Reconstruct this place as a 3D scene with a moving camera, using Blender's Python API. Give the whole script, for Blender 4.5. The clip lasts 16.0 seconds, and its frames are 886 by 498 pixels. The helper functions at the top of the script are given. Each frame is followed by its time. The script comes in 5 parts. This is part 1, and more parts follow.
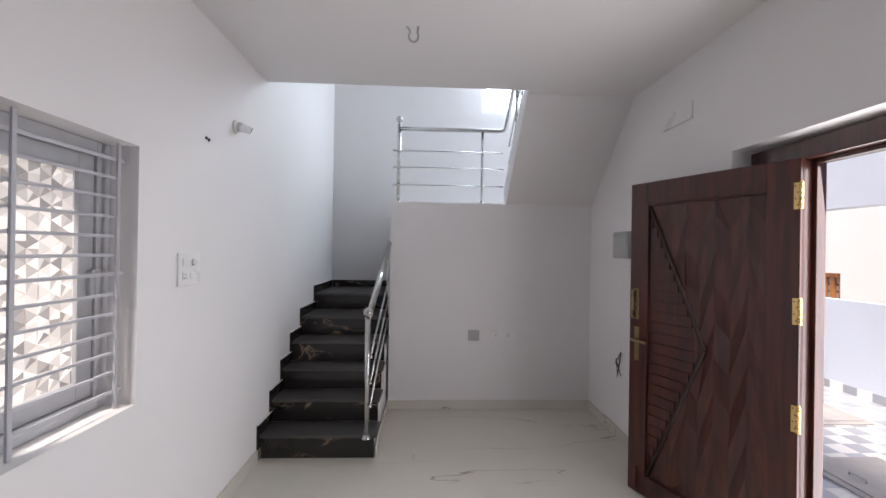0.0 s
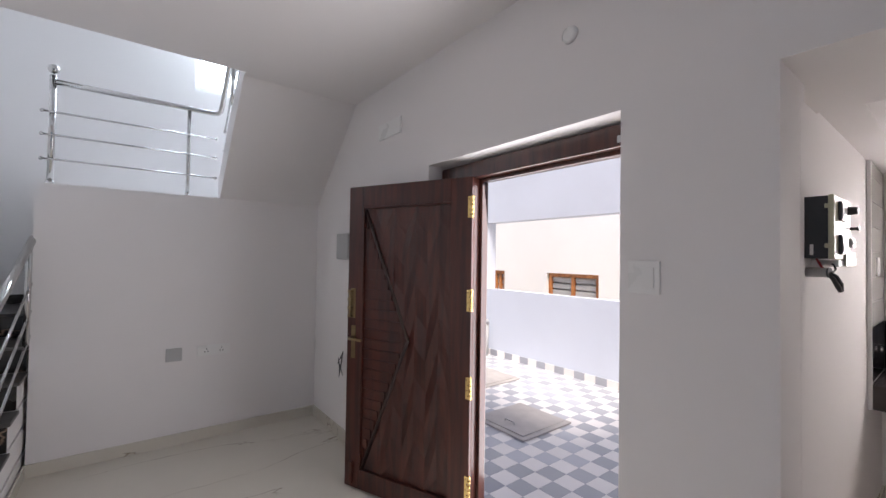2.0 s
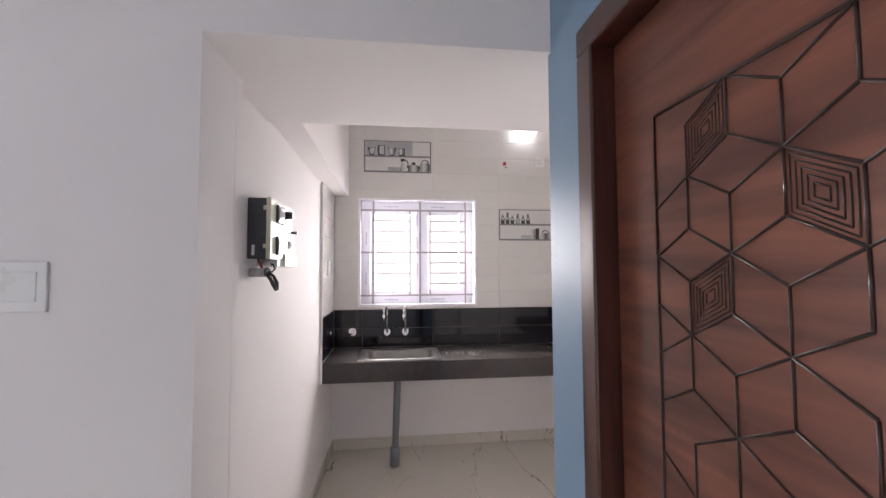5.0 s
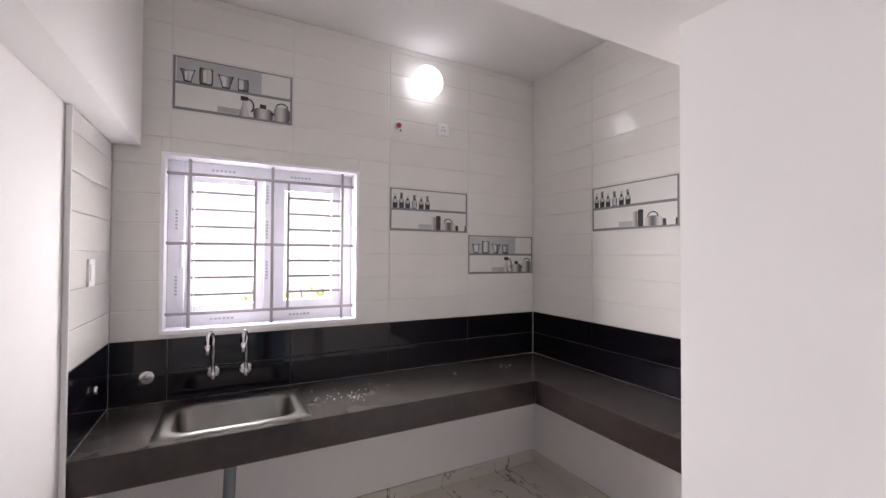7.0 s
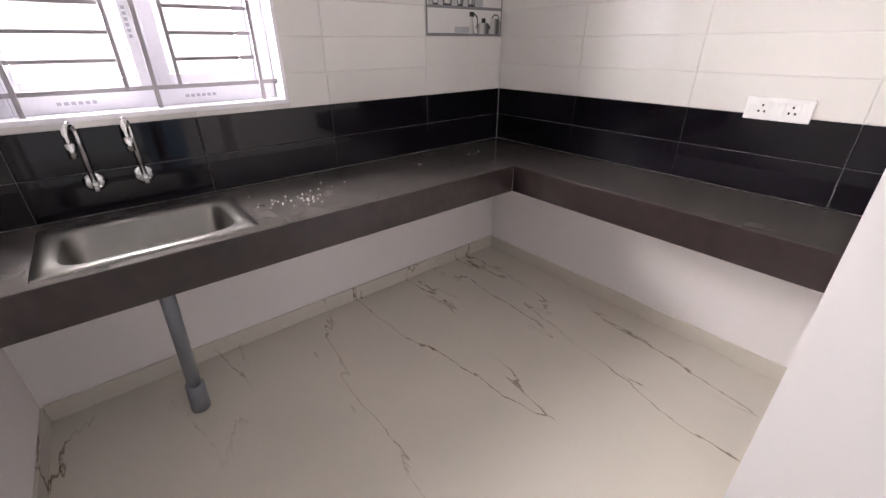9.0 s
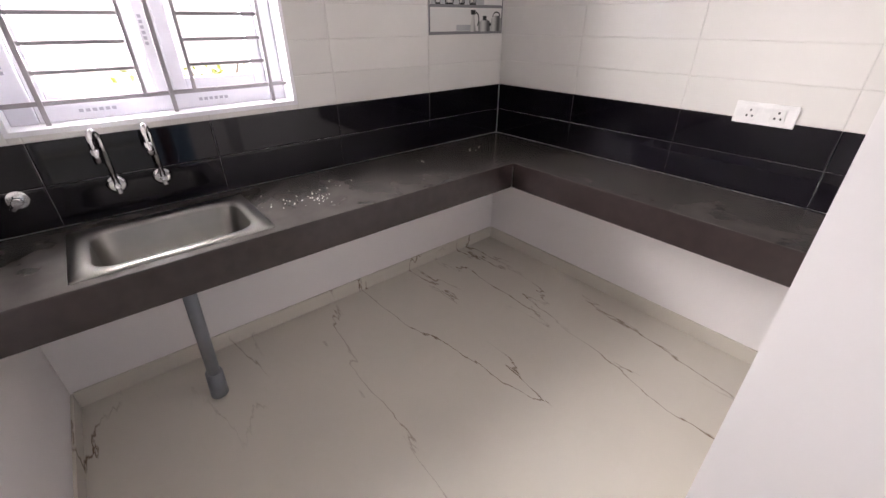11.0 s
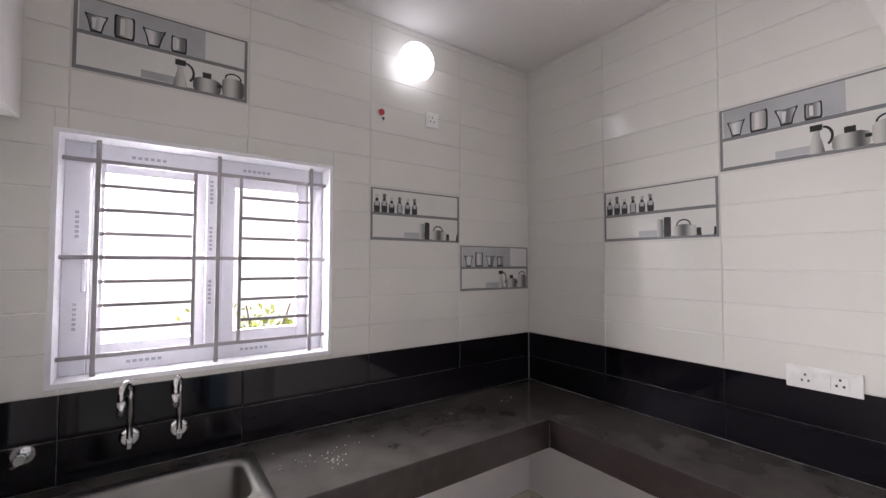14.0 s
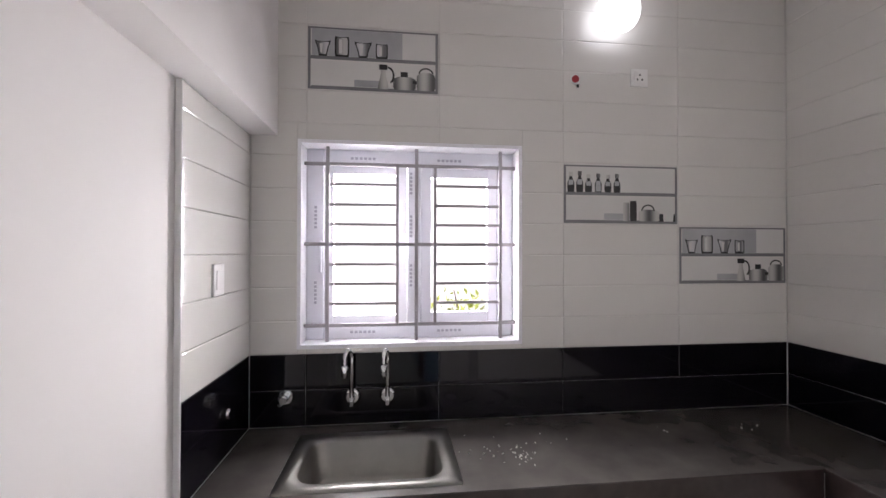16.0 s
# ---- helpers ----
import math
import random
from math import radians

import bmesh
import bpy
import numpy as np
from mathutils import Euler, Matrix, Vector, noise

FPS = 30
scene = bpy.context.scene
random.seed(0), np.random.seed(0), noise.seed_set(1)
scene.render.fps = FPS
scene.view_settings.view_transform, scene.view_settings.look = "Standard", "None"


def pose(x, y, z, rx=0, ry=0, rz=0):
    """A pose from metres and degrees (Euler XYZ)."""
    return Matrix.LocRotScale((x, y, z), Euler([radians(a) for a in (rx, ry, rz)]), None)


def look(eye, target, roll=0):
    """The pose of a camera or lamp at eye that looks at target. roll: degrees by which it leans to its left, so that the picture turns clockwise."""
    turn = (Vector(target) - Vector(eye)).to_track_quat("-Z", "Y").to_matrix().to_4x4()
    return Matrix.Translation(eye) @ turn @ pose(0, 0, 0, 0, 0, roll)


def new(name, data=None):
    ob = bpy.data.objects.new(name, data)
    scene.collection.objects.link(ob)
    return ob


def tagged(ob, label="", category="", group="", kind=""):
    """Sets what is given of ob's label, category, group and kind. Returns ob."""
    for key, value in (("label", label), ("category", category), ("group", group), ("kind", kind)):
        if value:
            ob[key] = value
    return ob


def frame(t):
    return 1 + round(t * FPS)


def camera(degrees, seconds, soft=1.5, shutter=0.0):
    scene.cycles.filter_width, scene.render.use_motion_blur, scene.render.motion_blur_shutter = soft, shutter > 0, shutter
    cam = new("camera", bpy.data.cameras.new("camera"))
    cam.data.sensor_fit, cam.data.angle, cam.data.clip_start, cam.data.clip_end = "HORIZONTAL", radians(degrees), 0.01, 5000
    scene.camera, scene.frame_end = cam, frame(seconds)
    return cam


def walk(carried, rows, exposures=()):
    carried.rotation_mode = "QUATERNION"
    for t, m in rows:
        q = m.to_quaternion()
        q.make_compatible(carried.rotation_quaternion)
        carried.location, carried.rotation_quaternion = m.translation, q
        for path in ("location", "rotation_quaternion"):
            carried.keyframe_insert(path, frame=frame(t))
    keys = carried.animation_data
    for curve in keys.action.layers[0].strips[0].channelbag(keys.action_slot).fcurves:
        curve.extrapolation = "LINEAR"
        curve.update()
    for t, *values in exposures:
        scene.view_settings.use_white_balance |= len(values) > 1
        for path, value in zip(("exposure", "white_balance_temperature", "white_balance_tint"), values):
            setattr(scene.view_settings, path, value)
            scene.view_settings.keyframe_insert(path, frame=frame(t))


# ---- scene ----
cam = camera(94.7, 16.0)
PATH = [
    (0, (1.215, 0.841, 1.577), (1.301, 2.839, 1.581), 0.9),
    (0.5, (1.215, 0.841, 1.574), (1.384, 2.834, 1.581), 0.9),
    (1, (1.242, 0.852, 1.581), (1.58, 2.823, 1.588), 0.9),
    (1.5, (1.334, 0.878, 1.571), (2.036, 2.75, 1.595), 1.1),
    (2, (1.389, 0.908, 1.56), (2.611, 2.49, 1.602), 0.9),
    (2.5, (1.439, 0.886, 1.534), (3.142, 1.933, 1.601), 1.0),
    (3, (1.471, 0.798, 1.535), (3.416, 1.257, 1.611), 0.8),
    (3.5, (1.475, 0.756, 1.542), (3.472, 0.844, 1.613), 0.7),
    (3.7, (1.47, 0.75, 1.526), (3.468, 0.763, 1.606), 0.3),
    (5.8, (2.204, 0.753, 1.586), (4.154, 0.312, 1.635), 0.4),
    (6, (2.32, 0.764, 1.624), (4.25, 0.242, 1.657), 0.5),
    (6.5, (2.591, 0.75, 1.611), (4.454, 0.024, 1.644), 0.2),
    (7, (2.848, 0.748, 1.623), (4.619, -0.181, 1.657), 0.3),
    (7.5, (3.105, 0.774, 1.607), (4.774, -0.328, 1.612), 0.2),
    (8, (3.269, 0.791, 1.609), (4.861, -0.416, 1.525), 0.1),
    (8.5, (3.322, 0.762, 1.547), (4.857, -0.470, 1.181), 0.1),
    (9, (3.374, 0.742, 1.457), (4.756, -0.387, 0.556), -0.3),
    (9.2, (3.395, 0.745, 1.412), (4.697, -0.333, 0.343), -0.3),
    (11.3, (3.308, 0.805, 1.586), (4.679, -0.325, 0.668), -0.1),
    (11.5, (3.266, 0.809, 1.601), (4.704, -0.364, 0.854), 0.0),
    (12, (3.225, 0.844, 1.644), (4.742, -0.408, 1.28), 0.1),
    (12.5, (3.239, 0.859, 1.652), (4.762, -0.434, 1.553), 0.0),
    (13, (3.253, 0.857, 1.665), (4.774, -0.441, 1.68), 0.2),
    (13.5, (3.305, 0.824, 1.672), (4.859, -0.433, 1.724), 0.2),
    (14, (3.379, 0.741, 1.662), (5.018, -0.403, 1.734), 0.1),
    (14.5, (3.445, 0.623, 1.642), (5.197, -0.336, 1.733), -0.2),
    (15, (3.472, 0.578, 1.652), (5.338, -0.138, 1.734), -0.1),
    (15.5, (3.49, 0.595, 1.64), (5.434, 0.135, 1.724), -0.1),
    (16, (3.488, 0.619, 1.645), (5.475, 0.392, 1.663), 0.1),
]
EXPOSURES = [(0, 0.38, 6750, 15), (1.5, 0.28, 6800, 16), (2.5, 0.45, 6650, 15), (3.7, 0.65, 6550, 16), (5.8, 1.05, 6500, 16), (6.5, 0.95, 6450, 16), (8, 0.6, 6400, 14),
             (9.2, 1.15, 6550, 16), (11.3, 1.05, 6500, 15), (12.5, 0.6, 6350, 13), (16, 0.5, 6350, 13)]
walk(cam, [(t, look(eye, target, roll)) for t, eye, target, roll in PATH], EXPOSURES)

# ---- world, sun, light ----
world = bpy.data.worlds.new("sky")
scene.world = world
world.use_nodes = True
wn = world.node_tree
sky = wn.nodes.new("ShaderNodeTexSky")
sky.sky_type = "NISHITA"
sky.sun_disc = False
sky.sun_elevation = radians(58)
sky.sun_rotation = radians(215)
sky.dust_density = 2.0
wn.links.new(sky.outputs[0], wn.nodes["Background"].inputs[0])
wn.nodes["Background"].inputs[1].default_value = 0.15

sun = new("sun", bpy.data.lights.new("sun", "SUN"))
sun.data.energy, sun.data.angle, sun.data.color = 4.0, radians(10), (1.0, 0.95, 0.88)
SUN_FROM = Vector((math.sin(radians(215)) * math.cos(radians(58)), math.cos(radians(215)) * math.cos(radians(58)), math.sin(radians(58))))
sun.matrix_basis = look(SUN_FROM * 20, (0, 0, 0))


def window_light(name, eye, target, w, h, power, color=(0.93, 0.96, 1.0)):
    """Sky light standing in an opening."""
    lamp = new(name, bpy.data.lights.new(name, "AREA"))
    lamp.data.shape, lamp.data.size, lamp.data.size_y = "RECTANGLE", w, h
    lamp.data.energy, lamp.data.color = power, color
    lamp.matrix_basis = look(eye, target)
    return lamp


window_light("kitchen_window_light", (5.90, 0.88, 1.77), (5.00, 0.41, 1.38), 1.2, 0.84, 155, (1.0, 0.97, 0.95))
window_light("entrance_light", (3.18, 2.24, 1.05), (2.0, 2.2, 0.9), 0.85, 1.9, 28)
window_light("hall_window_light", (-0.2, 1.95, 1.45), (1.0, 1.95, 1.4), 1.25, 1.0, 2.6)
window_light("stair_window_light", (2.2, 6.2, 4.0), (1.6, 5.0, 3.2), 1.0, 1.1, 60, (0.70, 0.87, 1.0))


# ---- materials ----
def mat(name, color, rough=0.6, metal=0.0, spec=0.5, vary=0.04, scale=6.0, fine=90.0, bump=0.06, dist=0.002, coat=0.0, hue=None):
    """Base colour with two scales of variation, grain bump and roughness breakup."""
    m = bpy.data.materials.new(name)
    m.use_nodes = True
    nt = m.node_tree
    b = nt.nodes["Principled BSDF"]
    b.inputs["Metallic"].default_value = metal
    b.inputs["Specular IOR Level"].default_value = spec
    b.inputs["Coat Weight"].default_value = coat
    b.inputs["Coat Roughness"].default_value = 0.08
    co = nt.nodes.new("ShaderNodeTexCoord")
    n1 = nt.nodes.new("ShaderNodeTexNoise")
    n1.inputs["Scale"].default_value, n1.inputs["Detail"].default_value = scale, 5
    n2 = nt.nodes.new("ShaderNodeTexNoise")
    n2.inputs["Scale"].default_value, n2.inputs["Detail"].default_value = fine, 3
    for n in (n1, n2):
        nt.links.new(co.outputs["Object"], n.inputs["Vector"])
    ramp = nt.nodes.new("ShaderNodeMix")
    ramp.data_type = "RGBA"
    lo = [max(0, c * (1 - vary * 2)) for c in color]
    hi = [min(1, c * (1 + vary * 2)) for c in color]
    if hue:
        hi = hue
    ramp.inputs[6].default_value, ramp.inputs[7].default_value = (*lo, 1), (*hi, 1)
    nt.links.new(n1.outputs["Fac"], ramp.inputs[0])
    nt.links.new(ramp.outputs[2], b.inputs["Base Color"])
    mr = nt.nodes.new("ShaderNodeMapRange")
    mr.inputs[3].default_value, mr.inputs[4].default_value = max(0.02, rough * 0.85), min(1, rough * 1.15)
    nt.links.new(n1.outputs["Fac"], mr.inputs[0])
    nt.links.new(mr.outputs[0], b.inputs["Roughness"])
    bp = nt.nodes.new("ShaderNodeBump")
    bp.inputs["Strength"].default_value, bp.inputs["Distance"].default_value = bump, dist
    nt.links.new(n2.outputs["Fac"], bp.inputs["Height"])
    nt.links.new(bp.outputs[0], b.inputs["Normal"])
    return m


def wood(name, dark, light, scale, stretch, rough=0.3, coat=0.3):
    """Lacquered timber or laminate with grain drawn out along one axis."""
    m = mat(name, dark, rough, coat=coat)
    nt = m.node_tree
    b = nt.nodes["Principled BSDF"]
    co = nt.nodes.new("ShaderNodeTexCoord")
    mp = nt.nodes.new("ShaderNodeMapping")
    mp.inputs["Scale"].default_value = stretch
    ns = nt.nodes.new("ShaderNodeTexNoise")
    ns.inputs["Scale"].default_value, ns.inputs["Detail"].default_value, ns.inputs["Distortion"].default_value = scale, 8, 0.6
    rp = nt.nodes.new("ShaderNodeValToRGB")
    rp.color_ramp.elements[0].position, rp.color_ramp.elements[1].position = 0.34, 0.66
    rp.color_ramp.elements[0].color, rp.color_ramp.elements[1].color = (*dark, 1), (*light, 1)
    nt.links.new(co.outputs["Object"], mp.inputs[0])
    nt.links.new(mp.outputs[0], ns.inputs["Vector"])
    nt.links.new(ns.outputs["Fac"], rp.inputs[0])
    nt.links.new(rp.outputs[0], b.inputs["Base Color"])
    return m


def veined(name, base, vein, rough, scale, width, stretch, turn, cover=0.5, vary=0.03, spec=0.5):
    """Polished stone: wandering thin veins over a cloudy ground."""
    m = mat(name, base, rough, vary=vary, scale=2.5, bump=0.01, spec=spec)
    nt = m.node_tree
    b = nt.nodes["Principled BSDF"]
    ground = b.inputs["Base Color"].links[0].from_socket
    co = nt.nodes.new("ShaderNodeTexCoord")
    mp = nt.nodes.new("ShaderNodeMapping")
    mp.inputs["Rotation"].default_value = (0, 0, radians(turn))
    mp.inputs["Scale"].default_value = stretch
    nt.links.new(co.outputs["Object"], mp.inputs[0])
    n = nt.nodes.new("ShaderNodeTexNoise")
    n.inputs["Scale"].default_value, n.inputs["Detail"].default_value, n.inputs["Roughness"].default_value = scale, 9, 0.52
    nt.links.new(mp.outputs[0], n.inputs["Vector"])
    sub = nt.nodes.new("ShaderNodeMath")
    sub.operation = "SUBTRACT"
    sub.inputs[1].default_value = 0.5
    ab = nt.nodes.new("ShaderNodeMath")
    ab.operation = "ABSOLUTE"
    line = nt.nodes.new("ShaderNodeMapRange")
    line.inputs[1].default_value, line.inputs[2].default_value, line.inputs[3].default_value, line.inputs[4].default_value = 0.0, width, 1.0, 0.0
    nt.links.new(n.outputs["Fac"], sub.inputs[0])
    nt.links.new(sub.outputs[0], ab.inputs[0])
    nt.links.new(ab.outputs[0], line.inputs[0])
    msk = nt.nodes.new("ShaderNodeTexNoise")
    msk.inputs["Scale"].default_value = scale * 1.7
    nt.links.new(mp.outputs[0], msk.inputs["Vector"])
    mk = nt.nodes.new("ShaderNodeMapRange")
    mk.inputs[1].default_value, mk.inputs[2].default_value = cover, cover + 0.12
    nt.links.new(msk.outputs["Fac"], mk.inputs[0])
    mul = nt.nodes.new("ShaderNodeMath")
    mul.operation = "MULTIPLY"
    nt.links.new(line.outputs[0], mul.inputs[0])
    nt.links.new(mk.outputs[0], mul.inputs[1])
    mx = nt.nodes.new("ShaderNodeMix")
    mx.data_type = "RGBA"
    nt.links.new(mul.outputs[0], mx.inputs[0])
    nt.links.new(ground, mx.inputs[6])
    mx.inputs[7].default_value = (*vein, 1)
    nt.links.new(mx.outputs[2], b.inputs["Base Color"])
    return m


def tile_mat(name, color, rough, spread, spec=0.5):
    """Glazed tile: each piece a shade apart."""
    m = mat(name, color, rough, vary=0.02, scale=4, bump=0.006, fine=9, dist=0.004, spec=spec)
    nt = m.node_tree
    b = nt.nodes["Principled BSDF"]
    src = b.inputs["Base Color"].links[0].from_socket
    oi = nt.nodes.new("ShaderNodeObjectInfo")
    mr = nt.nodes.new("ShaderNodeMapRange")
    mr.inputs[3].default_value, mr.inputs[4].default_value = 1 - spread, 1 + spread
    nt.links.new(oi.outputs["Random"], mr.inputs[0])
    hs = nt.nodes.new("ShaderNodeHueSaturation")
    nt.links.new(mr.outputs[0], hs.inputs["Value"])
    nt.links.new(src, hs.inputs["Color"])
    nt.links.new(hs.outputs[0], b.inputs["Base Color"])
    return m


def glow(name, color, strength):
    m = mat(name, color, 0.4)
    b = m.node_tree.nodes["Principled BSDF"]
    b.inputs["Emission Color"].default_value = (*color, 1)
    b.inputs["Emission Strength"].default_value = strength
    return m


def clear_glass(name, tint, rough=0.02):
    """Thin pane: mostly clear, with gloss at a slant."""
    m = bpy.data.materials.new(name)
    m.use_nodes = True
    nt = m.node_tree
    nt.nodes.remove(nt.nodes["Principled BSDF"])
    tr = nt.nodes.new("ShaderNodeBsdfTransparent")
    tr.inputs[0].default_value = (*tint, 1)
    gl = nt.nodes.new("ShaderNodeBsdfGlossy")
    gl.inputs["Roughness"].default_value = rough
    fr = nt.nodes.new("ShaderNodeFresnel")
    fr.inputs[0].default_value = 1.45
    mx = nt.nodes.new("ShaderNodeMixShader")
    nt.links.new(fr.outputs[0], mx.inputs[0])
    nt.links.new(tr.outputs[0], mx.inputs[1])
    nt.links.new(gl.outputs[0], mx.inputs[2])
    nt.links.new(mx.outputs[0], nt.nodes["Material Output"].inputs[0])
    return m


PAINT = mat("white_wall_paint", (0.80, 0.77, 0.765), 0.85, spec=0.2, vary=0.012, scale=1.6, fine=160, bump=0.05, dist=0.001)
CEILING = mat("white_ceiling_paint", (0.78, 0.75, 0.745), 0.9, spec=0.2, vary=0.012, scale=1.3, fine=120, bump=0.05, dist=0.001)
BLUE = mat("blue_wall_paint", (0.20, 0.32, 0.45), 0.5, vary=0.03, scale=2, fine=160, bump=0.06, dist=0.001)
PORCH_PAINT = mat("pale_blue_porch_paint", (0.62, 0.66, 0.74), 0.6, vary=0.03, scale=1.5, bump=0.06)
FACADE = mat("white_render_facade", (0.82, 0.81, 0.79), 0.8, vary=0.03, scale=0.8)
FLOOR = veined("polished_marble_tile", (0.64, 0.60, 0.53), (0.16, 0.10, 0.06), 0.14, 0.85, 0.0042, (0.42, 2.3, 1.0), 5, 0.46)
GRANITE = veined("black_granite", (0.018, 0.015, 0.014), (0.30, 0.20, 0.14), 0.16, 1.9, 0.012, (1, 1, 1.6), 30, 0.44, vary=0.2)
TREAD = mat("dusty_black_granite", (0.060, 0.055, 0.053), 0.42, vary=0.2, scale=5, fine=60, bump=0.03)
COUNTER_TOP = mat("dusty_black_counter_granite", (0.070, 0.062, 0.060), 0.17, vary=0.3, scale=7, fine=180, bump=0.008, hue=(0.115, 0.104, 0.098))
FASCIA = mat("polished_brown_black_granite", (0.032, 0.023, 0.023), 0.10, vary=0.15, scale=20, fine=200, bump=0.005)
WHITE_TILE = tile_mat("glazed_cream_wall_tile", (0.70, 0.68, 0.65), 0.05, 0.018, 0.55)
BLACK_TILE = tile_mat("glazed_black_wall_tile", (0.005, 0.004, 0.007), 0.06, 0.2, 0.38)
GROUT = mat("grey_grout", (0.64, 0.625, 0.60), 0.9)
STEEL = mat("polished_stainless_steel", (0.55, 0.54, 0.53), 0.10, metal=1.0, vary=0.03, bump=0.01)
SINK_STEEL = mat("brushed_sink_steel", (0.25, 0.24, 0.225), 0.34, metal=1.0, vary=0.10, scale=9, fine=260, bump=0.03)
CHROME = mat("chrome", (0.80, 0.80, 0.80), 0.07, metal=1.0, vary=0.01, bump=0.0)
BRASS = mat("polished_brass", (0.74, 0.53, 0.22), 0.22, metal=1.0, vary=0.05)
ANTIQUE = mat("antique_brass", (0.30, 0.22, 0.12), 0.32, metal=1.0, vary=0.12, scale=20)
DARK_WOOD = wood("dark_red_stained_teak", (0.034, 0.007, 0.005), (0.085, 0.019, 0.011), 3.0, (9, 9, 0.7), 0.34, 0.12)
FRAME_WOOD = wood("dark_stained_door_frame", (0.038, 0.010, 0.007), (0.085, 0.025, 0.017), 3.0, (9, 9, 0.7), 0.30, 0.3)
LAMINATE = wood("red_brown_laminate", (0.085, 0.024, 0.015), (0.23, 0.078, 0.046), 2.4, (0.8, 1, 7), 0.32, 0.15)
GROOVE = mat("dark_routed_groove", (0.030, 0.014, 0.011), 0.35)
ORANGE_WOOD = wood("orange_varnished_wood", (0.32, 0.11, 0.03), (0.52, 0.20, 0.06), 3, (6, 6, 0.8), 0.4, 0.2)
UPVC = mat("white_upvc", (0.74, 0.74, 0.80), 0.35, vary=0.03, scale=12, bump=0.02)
# Grey of the hall window's film-wrapped UPVC includes the shade it stands in.
SHADED_FILM_UPVC = mat("grey_film_wrapped_upvc_in_shade", (0.42, 0.42, 0.44), 0.4, vary=0.06, scale=10, bump=0.02)
FILM = mat("grey_printed_film", (0.40, 0.40, 0.47), 0.4)
REVEAL = mat("bright_white_reveal_paint", (0.82, 0.81, 0.85), 0.6, vary=0.02, bump=0.08)
GRILLE = mat("grey_painted_grille", (0.33, 0.31, 0.33), 0.45, vary=0.05)
HALL_GRILLE = mat("light_grey_painted_grille", (0.50, 0.49, 0.52), 0.45, vary=0.05)
PLASTIC = mat("white_switch_plastic", (0.80, 0.79, 0.78), 0.28, vary=0.01, bump=0.0)
IVORY = mat("cream_plastic", (0.62, 0.62, 0.46), 0.35, vary=0.04)
GREY_PLATE = mat("grey_plate", (0.42, 0.42, 0.42), 0.4)
METER_GREY = mat("dark_grey_meter_casing", (0.045, 0.050, 0.058), 0.4, vary=0.1)
BLACK = mat("black_plastic", (0.015, 0.015, 0.015), 0.4)
RED = mat("red_plastic", (0.35, 0.02, 0.03), 0.4)
PVC = mat("grey_pvc_pipe", (0.20, 0.21, 0.23), 0.38, vary=0.08)
CEMENT = mat("grey_cement_cover", (0.46, 0.43, 0.41), 0.85, vary=0.10, scale=8, bump=0.3)
TILE_LIGHT = tile_mat("white_porch_tile", (0.80, 0.77, 0.75), 0.35, 0.04)
TILE_DARK = tile_mat("grey_porch_tile", (0.42, 0.43, 0.47), 0.35, 0.14)
GROUND = mat("sandy_ground", (0.42, 0.36, 0.28), 0.9, vary=0.15, scale=2, bump=0.3)
GLASS = clear_glass("clear_pane", (0.97, 0.98, 1.0))
LAMP = glow("opal_lamp_globe", (0.95, 0.95, 1.0), 1.9)
LEAF = mat("yellow_green_leaf", (0.30, 0.34, 0.05), 0.5, vary=0.25, scale=3)
BARK = mat("brown_bark", (0.12, 0.08, 0.05), 0.9, bump=0.4)
PRINT_FRAME = mat("printed_grey_shelf", (0.20, 0.20, 0.21), 0.1, bump=0.0)
PRINT_LIGHT = mat("printed_white_shelf_back", (0.66, 0.65, 0.63), 0.08, bump=0.0)
PRINT_SHADE = mat("printed_grey_shade", (0.42, 0.42, 0.44), 0.08, vary=0.25, scale=4, bump=0.0)
PRINT_DARK = mat("printed_dark_grey", (0.035, 0.035, 0.035), 0.1, bump=0.0)


def banded(name, a, b2, scale):
    """Vertical light and dark bands, as on a printed metal pot."""
    m = mat(name, a, 0.1, bump=0.0)
    nt = m.node_tree
    co = nt.nodes.new("ShaderNodeTexCoord")
    w = nt.nodes.new("ShaderNodeTexWave")
    w.bands_direction = "DIAGONAL"
    w.inputs["Scale"].default_value, w.inputs["Distortion"].default_value = scale, 0.4
    mx = nt.nodes.new("ShaderNodeMix")
    mx.data_type = "RGBA"
    mx.inputs[6].default_value, mx.inputs[7].default_value = (*a, 1), (*b2, 1)
    mp = nt.nodes.new("ShaderNodeMapping")
    mp.inputs["Scale"].default_value = (1.4, 1.4, 0)
    nt.links.new(co.outputs["Object"], mp.inputs[0])
    nt.links.new(mp.outputs[0], w.inputs["Vector"])
    nt.links.new(w.outputs["Fac"], mx.inputs[0])
    nt.links.new(mx.outputs[2], nt.nodes["Principled BSDF"].inputs["Base Color"])
    return m


PRINT_METAL = banded("printed_steel_pot", (0.10, 0.10, 0.10), (0.55, 0.54, 0.52), 5)
PRINT_GLASS = banded("printed_glass_cup", (0.16, 0.16, 0.165), (0.62, 0.62, 0.63), 6)


